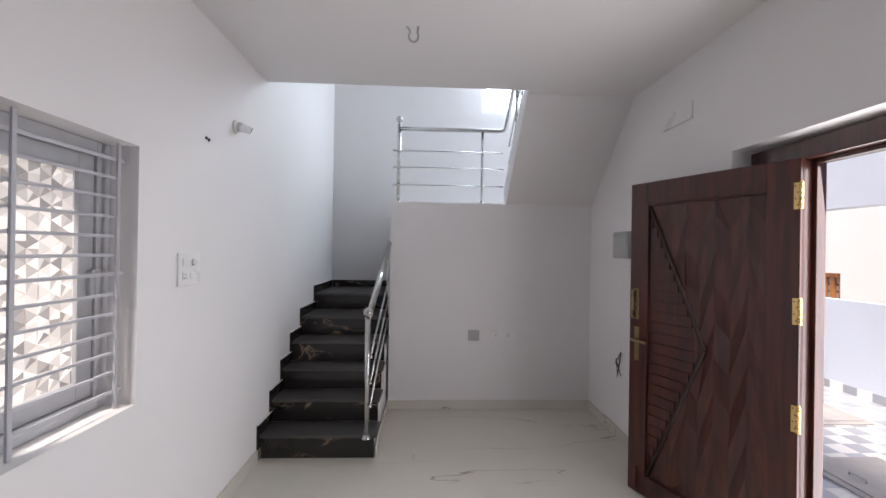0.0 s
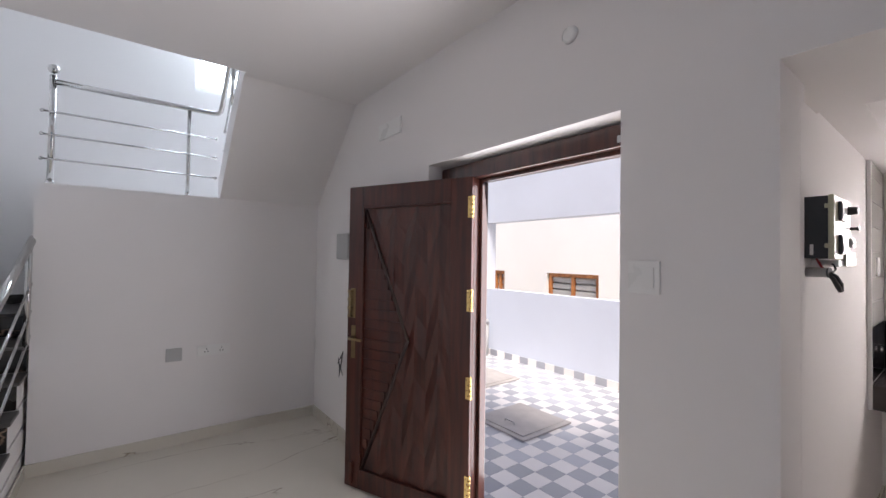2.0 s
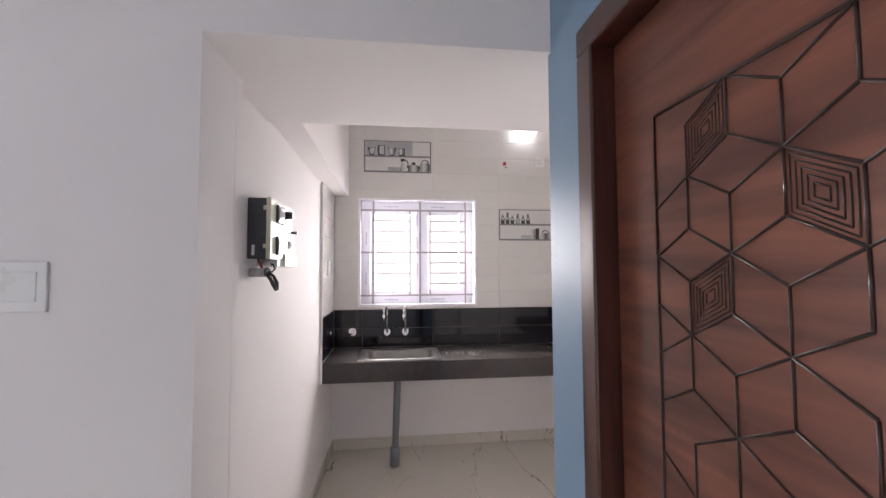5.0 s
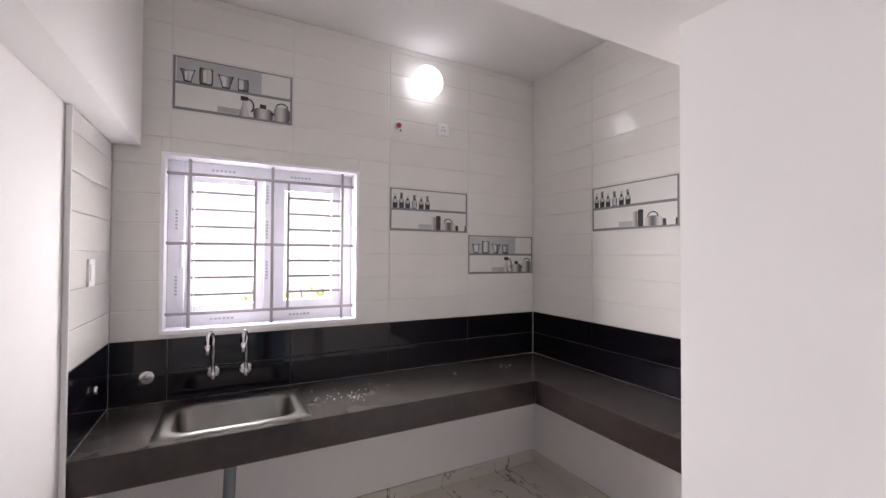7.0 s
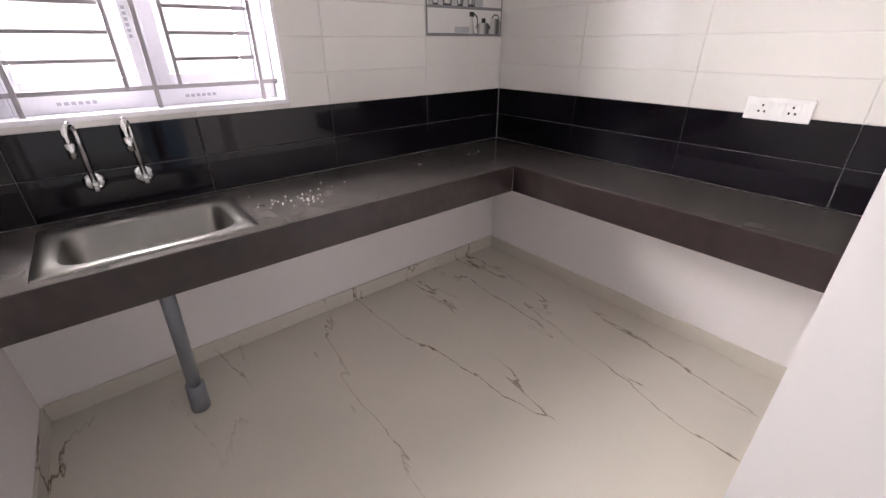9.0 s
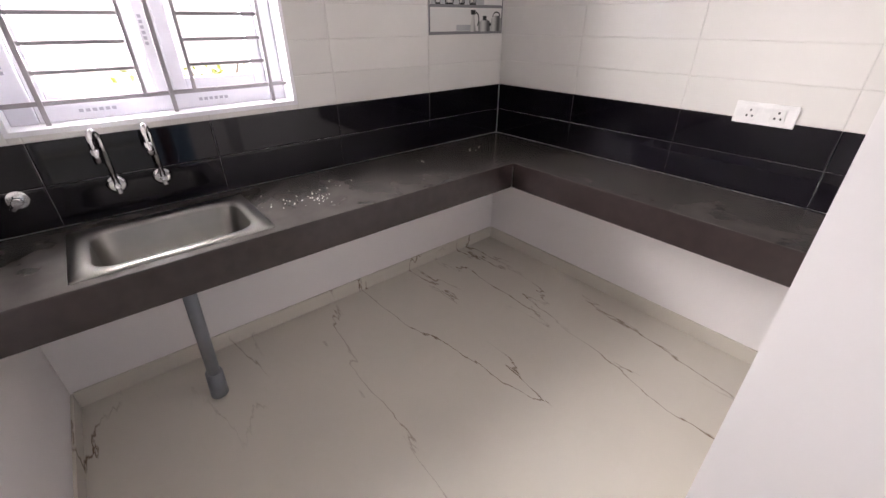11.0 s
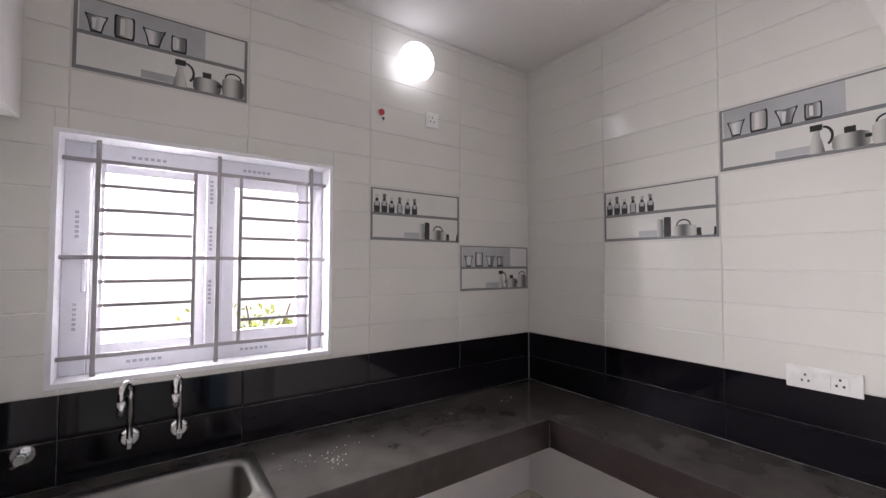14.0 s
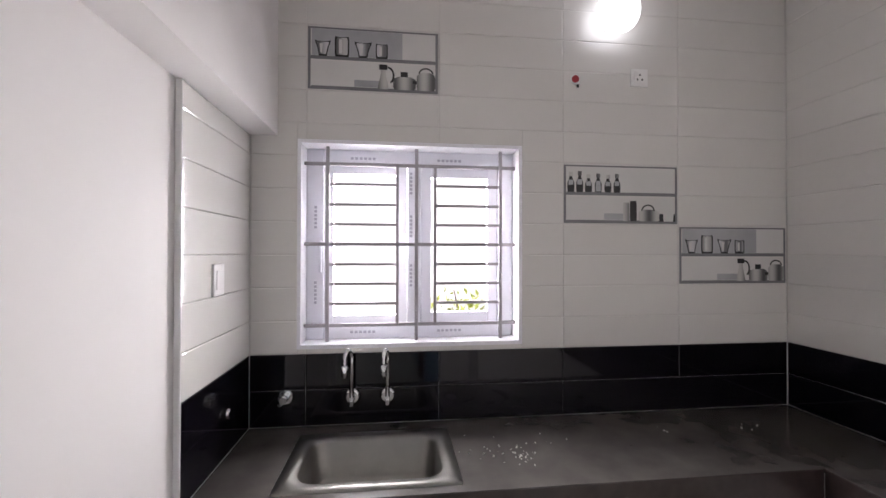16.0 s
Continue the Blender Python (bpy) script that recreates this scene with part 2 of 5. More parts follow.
def facet_glass():
    """Obscure glass pressed into small flat facets, each passing the daylight differently."""
    m = mat("cube_patterned_obscure_glass", (0.62, 0.60, 0.57), 0.2)
    nt = m.node_tree
    b = nt.nodes["Principled BSDF"]
    geo = nt.nodes.new("ShaderNodeNewGeometry")
    rp = nt.nodes.new("ShaderNodeValToRGB")
    rp.color_ramp.elements[0].color, rp.color_ramp.elements[1].color = (0.26, 0.25, 0.25, 1), (0.95, 0.92, 0.88, 1)
    mid = rp.color_ramp.elements.new(0.45)
    mid.color = (0.62, 0.59, 0.56, 1)
    nt.links.new(geo.outputs["Random Per Island"], rp.inputs[0])
    nt.links.new(rp.outputs[0], b.inputs["Base Color"])
    tl = nt.nodes.new("ShaderNodeBsdfTranslucent")
    nt.links.new(rp.outputs[0], tl.inputs[0])
    ms = nt.nodes.new("ShaderNodeMixShader")
    ms.inputs[0].default_value = 0.6
    nt.links.new(b.outputs[0], ms.inputs[1])
    nt.links.new(tl.outputs[0], ms.inputs[2])
    nt.links.new(ms.outputs[0], nt.nodes["Material Output"].inputs[0])
    return m


FACET = facet_glass()


def glare_glass():
    """Milky pane added to show white glare; scatters the daylight behind it."""
    m = mat("white_glare_glass", (0.9, 0.92, 0.95), 0.3)
    nt = m.node_tree
    tl = nt.nodes.new("ShaderNodeBsdfTranslucent")
    tl.inputs[0].default_value = (0.95, 0.96, 0.98, 1)
    ms = nt.nodes.new("ShaderNodeMixShader")
    ms.inputs[0].default_value = 0.85
    nt.links.new(nt.nodes["Principled BSDF"].outputs[0], ms.inputs[1])
    nt.links.new(tl.outputs[0], ms.inputs[2])
    nt.links.new(ms.outputs[0], nt.nodes["Material Output"].inputs[0])
    return m


GLARE_PANE = glare_glass()


# ---- mesh helpers ----
def add_box(bm, x0, x1, y0, y1, z0, z1):
    vs = [bm.verts.new((x, y, z)) for x in (x0, x1) for y in (y0, y1) for z in (z0, z1)]
    for f in ((0, 1, 3, 2), (4, 6, 7, 5), (0, 4, 5, 1), (2, 3, 7, 6), (0, 2, 6, 4), (1, 5, 7, 3)):
        bm.faces.new([vs[i] for i in f])


def boxes(*dims, bevel=0.0):
    bm = bmesh.new()
    for d in dims:
        add_box(bm, *d)
    if bevel:
        bmesh.ops.bevel(bm, geom=bm.edges[:], offset=bevel, segments=2, affect="EDGES", profile=0.5)
    bmesh.ops.recalc_face_normals(bm, faces=bm.faces[:])
    return bm


def ring_mesh(bm, rings, closed_ends=True):
    """Skin rings of equal length into a surface."""
    rows = [[bm.verts.new(p) for p in r] for r in rings]
    n = len(rows[0])
    for a, b in zip(rows, rows[1:]):
        for i in range(n):
            f = bm.faces.new((a[i], a[(i + 1) % n], b[(i + 1) % n], b[i]))
            f.smooth = True
    if closed_ends:
        bm.faces.new(rows[0][::-1])
        bm.faces.new(rows[-1])
    return rows


def add_tube(bm, pts, r, n=12):
    pts = [Vector(p) for p in pts]
    rings, side = [], None
    for i, p in enumerate(pts):
        d = (pts[min(i + 1, len(pts) - 1)] - pts[max(i - 1, 0)]).normalized()
        if side is None:
            side = d.orthogonal().normalized()
        side = (side - d * side.dot(d)).normalized()
        up = d.cross(side)
        rr = r[i] if isinstance(r, (list, tuple)) else r
        rings.append([p + (side * math.cos(a) + up * math.sin(a)) * rr for a in [2 * math.pi * k / n for k in range(n)]])
    ring_mesh(bm, rings)


def tube(pts, r, n=12):
    bm = bmesh.new()
    add_tube(bm, pts, r, n)
    bmesh.ops.recalc_face_normals(bm, faces=bm.faces[:])
    return bm


def ball(c, r, squash=1.0, seg=16):
    bm = bmesh.new()
    bmesh.ops.create_uvsphere(bm, u_segments=seg, v_segments=seg // 2 + 2, radius=r)
    for f in bm.faces:
        f.smooth = True
    bmesh.ops.scale(bm, vec=(1, 1, squash), verts=bm.verts[:])
    bmesh.ops.translate(bm, vec=c, verts=bm.verts[:])
    return bm


def finish(name, bm, material):
    me = bpy.data.meshes.new(name)
    bm.to_mesh(me)
    bm.free()
    me.materials.append(material)
    return me


def structure(name, bm, material, label, category):
    return tagged(new(name, finish(name, bm, material)), label, category, kind="structure")


def thing(name, base, label, category, group=""):
    return_ob = new(name)
    return_ob.empty_display_size = 0.05
    return_ob.location = base
    return tagged(return_ob, label, category, group)


def part(name, bm, material, parent, label=""):
    """One mesh object under a thing or a part; the mesh is given in world places."""
    ob = new(name, finish(name, bm, material))
    ob.parent = parent
    base = Vector((0, 0, 0))
    up = parent
    while up is not None:
        base += up.location
        up = up.parent
    ob.data.transform(Matrix.Translation(-base))
    return tagged(ob, label)


def rounded_rect(x0, x1, y0, y1, r, z, n=6):
    out = []
    for cx, cy, a0 in ((x1 - r, y1 - r, 0), (x0 + r, y1 - r, 90), (x0 + r, y0 + r, 180), (x1 - r, y0 + r, 270)):
        for k in range(n + 1):
            a = radians(a0 + 90 * k / n)
            out.append(Vector((cx + r * math.cos(a), cy + r * math.sin(a), z)))
    return out


# ---- large structure ----
structure("floor", boxes((-0.25, 3.11, 0.0, 6.45, -0.12, 0), (3.11, 5.65, -1.7, 1.5, -0.12, 0), (2.7, 3.11, -1.7, 0.0, -0.12, 0)), FLOOR,
          "polished beige marble-look floor tiles with brown veins", "floor")

structure("wall_west", boxes((-0.25, 0, 0.0, 1.3, 0, 3.0), (-0.25, 0, 2.62, 6.45, 0, 3.0), (-0.25, 0, 1.3, 2.62, 0, 0.905), (-0.25, 0, 1.3, 2.62, 1.995, 3.0),
                             (-0.25, 0, 0.0, 6.45, 3.0, 5.2)), PAINT, "plain white painted hall wall with a barred window", "wall")
structure("wall_east", boxes((2.88, 3.11, 1.245, 1.73, 0, 3.0), (2.88, 3.11, 3.0, 6.45, 0, 3.0), (2.88, 3.11, 1.73, 3.0, 2.14, 3.0),
                             (2.88, 3.11, 0.31, 1.245, 2.155, 3.0), (2.88, 3.11, 0.0, 6.45, 3.0, 5.2)), PAINT,
          "plain white painted hall wall with the entrance opening", "wall")
structure("wall_south_blue", boxes((0, 1.80, 0.16, 0.31, 0, 3.0), (2.695, 2.90, 0.16, 0.31, 0, 3.0), (1.80, 2.695, 0.16, 0.31, 2.10, 3.0)), BLUE,
          "blue painted wall with a brown carved door", "wall")
structure("wall_upper_south", boxes((0, 2.88, 0.16, 0.31, 3.0, 5.2)), PAINT, "white upper wall over the hall", "wall")
structure("wall_stair_front", boxes((0.868, 2.88, 4.889, 5.0, 0, 2.045), (2.012, 2.879, 4.8895, 5.0, 2.045, 2.25)), PAINT, "white wall below the stair landing", "wall")
structure("wall_north", boxes((0, 1.94, 6.22, 6.45, 0, 5.2), (2.75, 2.88, 6.22, 6.45, 0, 5.2), (1.94, 2.75, 6.22, 6.45, 0, 3.40), (1.94, 2.75, 6.22, 6.45, 4.6, 5.2)), PAINT,
          "tall white stairwell wall with a high window", "wall")
structure("ceiling", boxes((0, 2.88, 0.31, 3.99, 2.83, 2.98)), CEILING, "plain white hall ceiling slab", "ceiling")
structure("ceiling_upper", boxes((0, 2.88, 0.31, 6.22, 5.0, 5.2)), CEILING, "plain white upper ceiling", "ceiling")

structure("wall_kitchen_north", boxes((3.112, 3.16, 1.245, 1.5, 0, 2.154), (3.16, 5.65, 1.28, 1.5, 0, 3.02)), PAINT, "white painted kitchen side wall", "wall")
structure("wall_kitchen_west", boxes((2.72, 3.418, -0.46, -0.16, 0, 2.155), (2.76, 2.90, -0.16, 0.16, 0, 2.155), (3.118, 3.418, -1.65, -0.46, 0, 2.155)), PAINT,
          "white painted wall end beside the kitchen passage", "wall")
structure("beam_passage", boxes((3.11, 3.54, -1.65, 1.28, 2.155, 3.02), (2.76, 3.11, -1.65, 0.16, 2.155, 3.0), (2.90, 3.11, 0.16, 0.31, 2.155, 3.0)), PAINT, "white lowered soffit over the kitchen passage", "beam")
structure("beam_kitchen", boxes((3.54, 5.42, 1.15, 1.28, 2.17, 3.02)), PAINT, "white boxed beam along the kitchen wall", "beam")
structure("ceiling_kitchen", boxes((3.54, 5.65, -1.65, 1.5, 3.02, 3.17)), CEILING, "plain white kitchen ceiling", "ceiling")
WY0, WY1, WZ0, WZ1 = 0.034, 1.05, 1.222, 2.145
wall_ke = structure("wall_kitchen_east", boxes((5.42, 5.65, -1.65, WY0, 0, 3.02), (5.42, 5.65, WY1, 1.28, 0, 3.02), (5.42, 5.65, WY0, WY1, 0, WZ0), (5.42, 5.65, WY0, WY1, WZ1, 3.02)), PAINT,
                    "white kitchen window wall faced with glazed tiles", "wall")
wall_ks = structure("wall_kitchen_south", boxes((3.0, 5.42, -1.65, -1.425, 0, 3.02)), PAINT, "white kitchen wall faced with glossy cream and black tiles", "wall")

# skirting
structure("baseboard", boxes((0.0, 0.012, 0.31, 3.955, 0, 0.09), (0.868, 2.868, 4.877, 4.889, 0, 0.09), (2.868, 2.88, 3.0, 4.889, 0, 0.09), (2.868, 2.88, 1.245, 1.73, 0, 0.09),
                             (0.856, 0.868, 3.97, 4.889, 0, 0.09), bevel=0.002), FLOOR, "beige marble-look tile skirting along the hall floor", "skirting")
structure("baseboard_kitchen", boxes((5.408, 5.42, -1.413, 1.268, 0, 0.09), (3.418, 5.408, -1.425, -1.413, 0, 0.09), (3.16, 5.408, 1.268, 1.28, 0, 0.09), bevel=0.002), FLOOR,
          "beige marble-look tile skirting along the kitchen floor", "skirting")

# window reveal linings, 3 mm proud of the tiles
structure("window_reveal_kitchen", boxes((5.382, 5.56, WY1 - 0.004, WY1 + 0.012, WZ0 - 0.012, WZ1 + 0.012), (5.382, 5.56, WY0 - 0.012, WY0 + 0.004, WZ0 - 0.012, WZ1 + 0.012),
                                         (5.382, 5.56, WY0 + 0.004, WY1 - 0.004, WZ1 - 0.004, WZ1 + 0.012), (5.382, 5.56, WY0 + 0.004, WY1 - 0.004, WZ0 - 0.012, WZ0 + 0.006)), REVEAL,
          "bright white plastered window reveal", "window reveal")

# stair flight soffit rising over the hall, with its steps above
bm = bmesh.new()
prof = [(5.0, 2.045), (4.888, 2.043), (4.06, 2.832), (3.99, 2.832), (3.99, 3.05), (4.6, 2.60), (5.0, 2.2)]
ends = [[bm.verts.new((x, y, z)) for y, z in prof] for x in (2.01, 2.879)]
bm.faces.new(ends[0])
bm.faces.new(ends[1][::-1])
for i in range(len(prof)):
    j = (i + 1) % len(prof)
    bm.faces.new((ends[0][i], ends[0][j], ends[1][j], ends[1][i]))
bmesh.ops.recalc_face_normals(bm, faces=bm.faces[:])
structure("stair_soffit", bm, CEILING, "white sloping underside of the upper stair flight", "stair")
structure("stair_landing", boxes((0.85, 2.88, 5.0, 6.22, 1.9, 2.04)), PAINT, "white stair landing slab", "stair")

# ---- the stair ----
stair = thing("staircase", (0.42, 3.955, 0), "black granite staircase with white sides rising along the wall", "staircase")
NOSE = [3.955, 4.19, 4.425, 4.66, 4.95, 5.43]
dims = [(0.004, 0.846, y, 6.215, 0.18 * k, 0.18 * (k + 1) - 0.022) for k, y in enumerate(NOSE)]
part("stair_base", boxes(*dims), PAINT, stair, "white plastered stair base")
for k, y in enumerate(NOSE):
    part("riser", boxes((0.006, 0.85, y - 0.014, y - 0.001, 0.18 * k + 0.001, 0.18 * (k + 1) - 0.023), bevel=0.001), GRANITE, stair)
    back = NOSE[k + 1] - 0.015 if k < 5 else 6.2
    part("tread", boxes((0.006, 0.866, y - 0.038, back, 0.18 * (k + 1) - 0.022, 0.18 * (k + 1)), bevel=0.004), TREAD, stair)
for k, y in enumerate(NOSE):
    back = NOSE[k + 1] - 0.04 if k < 5 else 6.2
    part("side_skirting", boxes((0.001, 0.012, y - 0.07, back, 0.18 * k + (0.01 if k else 0.0), 0.18 * (k + 1) + 0.085), bevel=0.001), GRANITE, stair)
    part("skirting_cap", boxes((0.0005, 0.014, y - 0.072, back, 0.18 * (k + 1) + 0.0855, 0.18 * (k + 1) + 0.092)), PAINT, stair)
part("landing_skirting", boxes((0.013, 0.9, 6.203, 6.219, 1.081, 1.165), bevel=0.001), GRANITE, stair)

# ---- railings ----
rail = thing("stair_railing", (0.80, 3.87, 0.18), "polished stainless steel stair handrail with ball finials", "railing")
part("post", tube([(0.80, 3.87, 0.18), (0.80, 3.87, 1.07)], 0.020, 16), STEEL, rail)
part("post_base", tube([(0.80, 3.87, 0.18), (0.80, 3.87, 0.186), (0.80, 3.87, 0.21)], [0.036, 0.034, 0.021], 16), STEEL, rail)
part("ball_finial", ball((0.80, 3.87, 1.105), 0.036), STEEL, rail)
part("handrail", tube([(0.80, 3.88, 1.055), (0.83, 4.4, 1.34), (0.862, 4.93, 1.65)], 0.024, 16), STEEL, rail)
for z in (0.42, 0.59, 0.78):
    bar = part("bar", tube([(0.825, 3.86, z), (0.868, 4.90, z + 0.56)], 0.008, 10), STEEL, rail)
    part("bar_end", ball((0.825, 3.86, z), 0.015), STEEL, bar)
part("rear_post", tube([(0.86, 4.82, 0.92), (0.86, 4.82, 1.585)], 0.018, 14), STEEL, rail)

rail2 = thing("landing_railing", (0.935, 4.945, 2.045), "polished stainless steel landing railing with three thin bars", "railing")
part("post", tube([(0.935, 4.945, 2.045), (0.935, 4.945, 2.83)], 0.020, 16), STEEL, rail2)
part("post_base", tube([(0.935, 4.945, 2.045), (0.935, 4.945, 2.05), (0.935, 4.945, 2.07)], [0.036, 0.034, 0.021], 16), STEEL, rail2)
part("ball_finial", ball((0.935, 4.945, 2.875), 0.034), STEEL, rail2)
part("post", tube([(1.775, 4.945, 2.045), (1.775, 4.945, 2.775)], 0.015, 14), STEEL, rail2)
part("post_base", tube([(1.775, 4.945, 2.045), (1.775, 4.945, 2.05), (1.775, 4.945, 2.065)], [0.03, 0.028, 0.016], 14), STEEL, rail2)
part("handrail", tube([(0.95, 4.945, 2.785), (1.95, 4.945, 2.785), (1.985, 4.94, 2.79), (2.005, 4.92, 2.81), (2.01, 4.88, 2.86), (2.02, 3.7, 3.93)], 0.021, 16), STEEL, rail2)
for z in (2.22, 2.395, 2.56):
    bar = part("bar", tube([(0.885, 4.922, z), (1.975, 4.922, z)], 0.0075, 10), STEEL, rail2)
    part("bar_end", ball((0.885, 4.922, z), 0.014, seg=12), STEEL, bar)
    part("bar_end", ball((1.975, 4.922, z), 0.014, seg=12), STEEL, bar)
    slope = part("slope_bar", tube([(2.03, 4.86, z + 0.06), (2.03, 3.7, z + 1.12)], 0.0075, 10), STEEL, rail2)
    part("bar_end", ball((2.03, 4.86, z + 0.06), 0.014, seg=12), STEEL, slope)
part("slope_post", tube([(2.02, 4.5, 2.75), (2.02, 4.5, 3.20)], 0.015, 14), STEEL, rail2)


# ---- windows ----
def grille_piece(grille, name, *d):
    return part(name, boxes(d, bevel=0.0015), grille[1], grille[0])


def sash(parent, name, axis_y, z0, z1, xf, xb, w, glass, plastic, label=""):
    y0, y1 = axis_y
    s = part(name, boxes((xf, xb, y0, y0 + w, z0, z1), (xf, xb, y1 - w, y1, z0, z1), (xf, xb, y0 + w, y1 - w, z0, z0 + w), (xf, xb, y0 + w, y1 - w, z1 - w, z1), bevel=0.003), plastic, parent, label)
    xm = (xf + xb) / 2
    shape = facet_pane(y0 + w, y1 - w, z0 + w, z1 - w, xm) if glass is FACET else boxes((xm - 0.003, xm + 0.003, y0 + w, y1 - w, z0 + w, z1 - w))
    pane = part("pane", shape, glass, s)
    pane.visible_shadow = False
    return s


kwin = tagged(thing("window_kitchen", (5.52, 0.54, WZ0), "white UPVC two-sash kitchen window with protective film", "window"), kind="structure")
part("window_frame", boxes((5.495, 5.56, WY0 + 0.004, WY0 + 0.075, WZ0 + 0.006, WZ1 - 0.004), (5.495, 5.56, WY1 - 0.085, WY1 - 0.004, WZ0 + 0.006, WZ1 - 0.004),
                           (5.495, 5.56, WY0 + 0.075, WY1 - 0.085, WZ1 - 0.075, WZ1 - 0.004), (5.495, 5.56, WY0 + 0.075, WY1 - 0.085, WZ0 + 0.006, WZ0 + 0.075),
                           (5.490, 5.56, 0.50, 0.565, WZ0 + 0.075, WZ1 - 0.075), bevel=0.004), UPVC, kwin, "film-wrapped white frame")
sash(kwin, "sash", (0.567, 0.963), WZ0 + 0.077, WZ1 - 0.077, 5.505, 5.55, 0.042, GLASS, UPVC)
sash(kwin, "sash", (0.111, 0.498), WZ0 + 0.077, WZ1 - 0.077, 5.515, 5.555, 0.050, GLASS, UPVC)
handle = part("window_handle", boxes((5.480, 5.497, 0.972, 0.985, 1.55, 1.70), (5.470, 5.485, 0.972, 0.985, 1.66, 1.70), bevel=0.003), UPVC, kwin)
random.seed(4)
for y, zs in ((1.003, (1.40, 1.76)), (0.548, (1.48, 1.72, 1.93)), (0.520, (1.40, 1.62, 1.85)), (0.945, (1.44, 1.88))):
    for z in zs:
        marks = [(5.4885 if 0.5 < y < 0.565 else 5.4935, 5.4945 if 0.5 < y < 0.565 else 5.4955, y - 0.006, y + 0.006, z + 0.019 * i, z + 0.019 * i + 0.012) for i in range(6)]
        if y != 0.945:
            part("film_marking", boxes(*marks), FILM, kwin, "grey printed marks on the film")
for y in (0.30, 0.72):
    for z in (WZ0 + 0.04, WZ1 - 0.045):
        part("film_marking", boxes(*[(5.4935, 5.4955, y + 0.021 * i, y + 0.021 * i + 0.014, z - 0.006, z + 0.006) for i in range(6)]), FILM, kwin)

kg = (thing("window_grille", (5.44, 0.54, WZ0), "grey painted iron bar grille in the kitchen window", "grille"), GRILLE)
for y in (0.938, 0.524, 0.115):
    grille_piece(kg, "upright_bar", 5.432, 5.440, y - 0.008, y + 0.008, WZ0 + 0.007, WZ1 - 0.005)
for y in (0.615, 0.435):
    grille_piece(kg, "upright_bar", 5.432, 5.440, y - 0.007, y + 0.007, 1.304, 2.06)
for z in (2.06, 1.684, 1.304):
    grille_piece(kg, "cross_bar", 5.440, 5.448, WY0 + 0.005, WY1 - 0.005, z - 0.008, z + 0.008)
for z in (1.965, 1.870, 1.777, 1.590, 1.498, 1.405):
    grille_piece(kg, "short_bar", 5.440, 5.448, 0.615, 0.938, z - 0.007, z + 0.007)
    grille_piece(kg, "short_bar", 5.440, 5.448, 0.115, 0.435, z - 0.007, z + 0.007)

def clip_poly(poly, axis, lim, keep_low):
    """Cut a flat outline at a straight line."""
    out = []
    for p, q in zip(poly, poly[1:] + poly[:1]):
        pin, qin = (p[axis] <= lim) == keep_low, (q[axis] <= lim) == keep_low
        if pin:
            out.append(p)
        if pin != qin:
            f = (lim - p[axis]) / (q[axis] - p[axis])
            out.append((p[0] + (q[0] - p[0]) * f, p[1] + (q[1] - p[1]) * f))
    return out


def facet_pane(y0, y1, z0, z1, x, edge=0.052):
    """Pane pressed with a lattice of cubes: rhombs, some halved, each tilted a little."""
    bm = bmesh.new()
    h = edge * math.sqrt(3) / 2
    for i in range(int((y1 - y0) / h) + 3):
        for j in range(int((z1 - z0) / edge) + 3):
            cy, cz = y0 + (i - 1) * h, z0 + (j - 1 + (0.5 if i % 2 else 0)) * edge
            for tri in (((0, 0), (h, edge / 2), (h, -edge / 2)), ((0, 0), (0, edge), (h, edge / 2))):
                a = (cy + tri[0][0], cz + tri[0][1])
                b = (cy + tri[1][0], cz + tri[1][1])
                c = (cy + tri[2][0], cz + tri[2][1])
                pieces = [[a, b, c]]
                if random.random() < 0.35:
                    mid = ((b[0] + c[0]) / 2, (b[1] + c[1]) / 2)
                    pieces = [[a, b, mid], [a, mid, c]]
                for poly in pieces:
                    for axis, lim, low in ((0, y0, False), (0, y1, True), (1, z0, False), (1, z1, True)):
                        poly = clip_poly(poly, axis, lim, low) if poly else poly
                    if len(poly) > 2:
                        ty, tz = random.uniform(-0.06, 0.06), random.uniform(-0.06, 0.06)
                        bm.faces.new([bm.verts.new((x + 0.003 + ty * (p[0] - cy) + tz * (p[1] - cz), p[0], p[1])) for p in poly])
    bmesh.ops.recalc_face_normals(bm, faces=bm.faces[:])
    return bm


hwin = tagged(thing("window_hall", (-0.13, 1.96, 0.905), "white UPVC hall window with cube-patterned obscure glass", "window"), kind="structure")
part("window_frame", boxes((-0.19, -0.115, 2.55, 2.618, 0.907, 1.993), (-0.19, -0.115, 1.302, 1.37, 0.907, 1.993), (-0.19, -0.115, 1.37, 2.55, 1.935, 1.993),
                           (-0.19, -0.115, 1.37, 2.55, 0.907, 0.965), (-0.19, -0.115, 1.93, 1.99, 0.965, 1.935), bevel=0.004), SHADED_FILM_UPVC, hwin)
sash(hwin, "sash", (1.992, 2.548), 0.967, 1.933, -0.165, -0.125, 0.072, FACET, SHADED_FILM_UPVC, "white sash with cube-patterned glass")
sash(hwin, "sash", (1.372, 1.928), 0.967, 1.933, -0.165, -0.125, 0.072, FACET, SHADED_FILM_UPVC, "white sash with cube-patterned glass")
part("window_handle", boxes((-0.125, -0.105, 2.515, 2.535, 1.36, 1.47), (-0.105, -0.09, 2.515, 2.55, 1.45, 1.475), bevel=0.003), SHADED_FILM_UPVC, hwin)
hg = (thing("window_grille", (-0.05, 1.96, 0.905), "light grey painted iron bar grille in the hall window", "grille"), HALL_GRILLE)
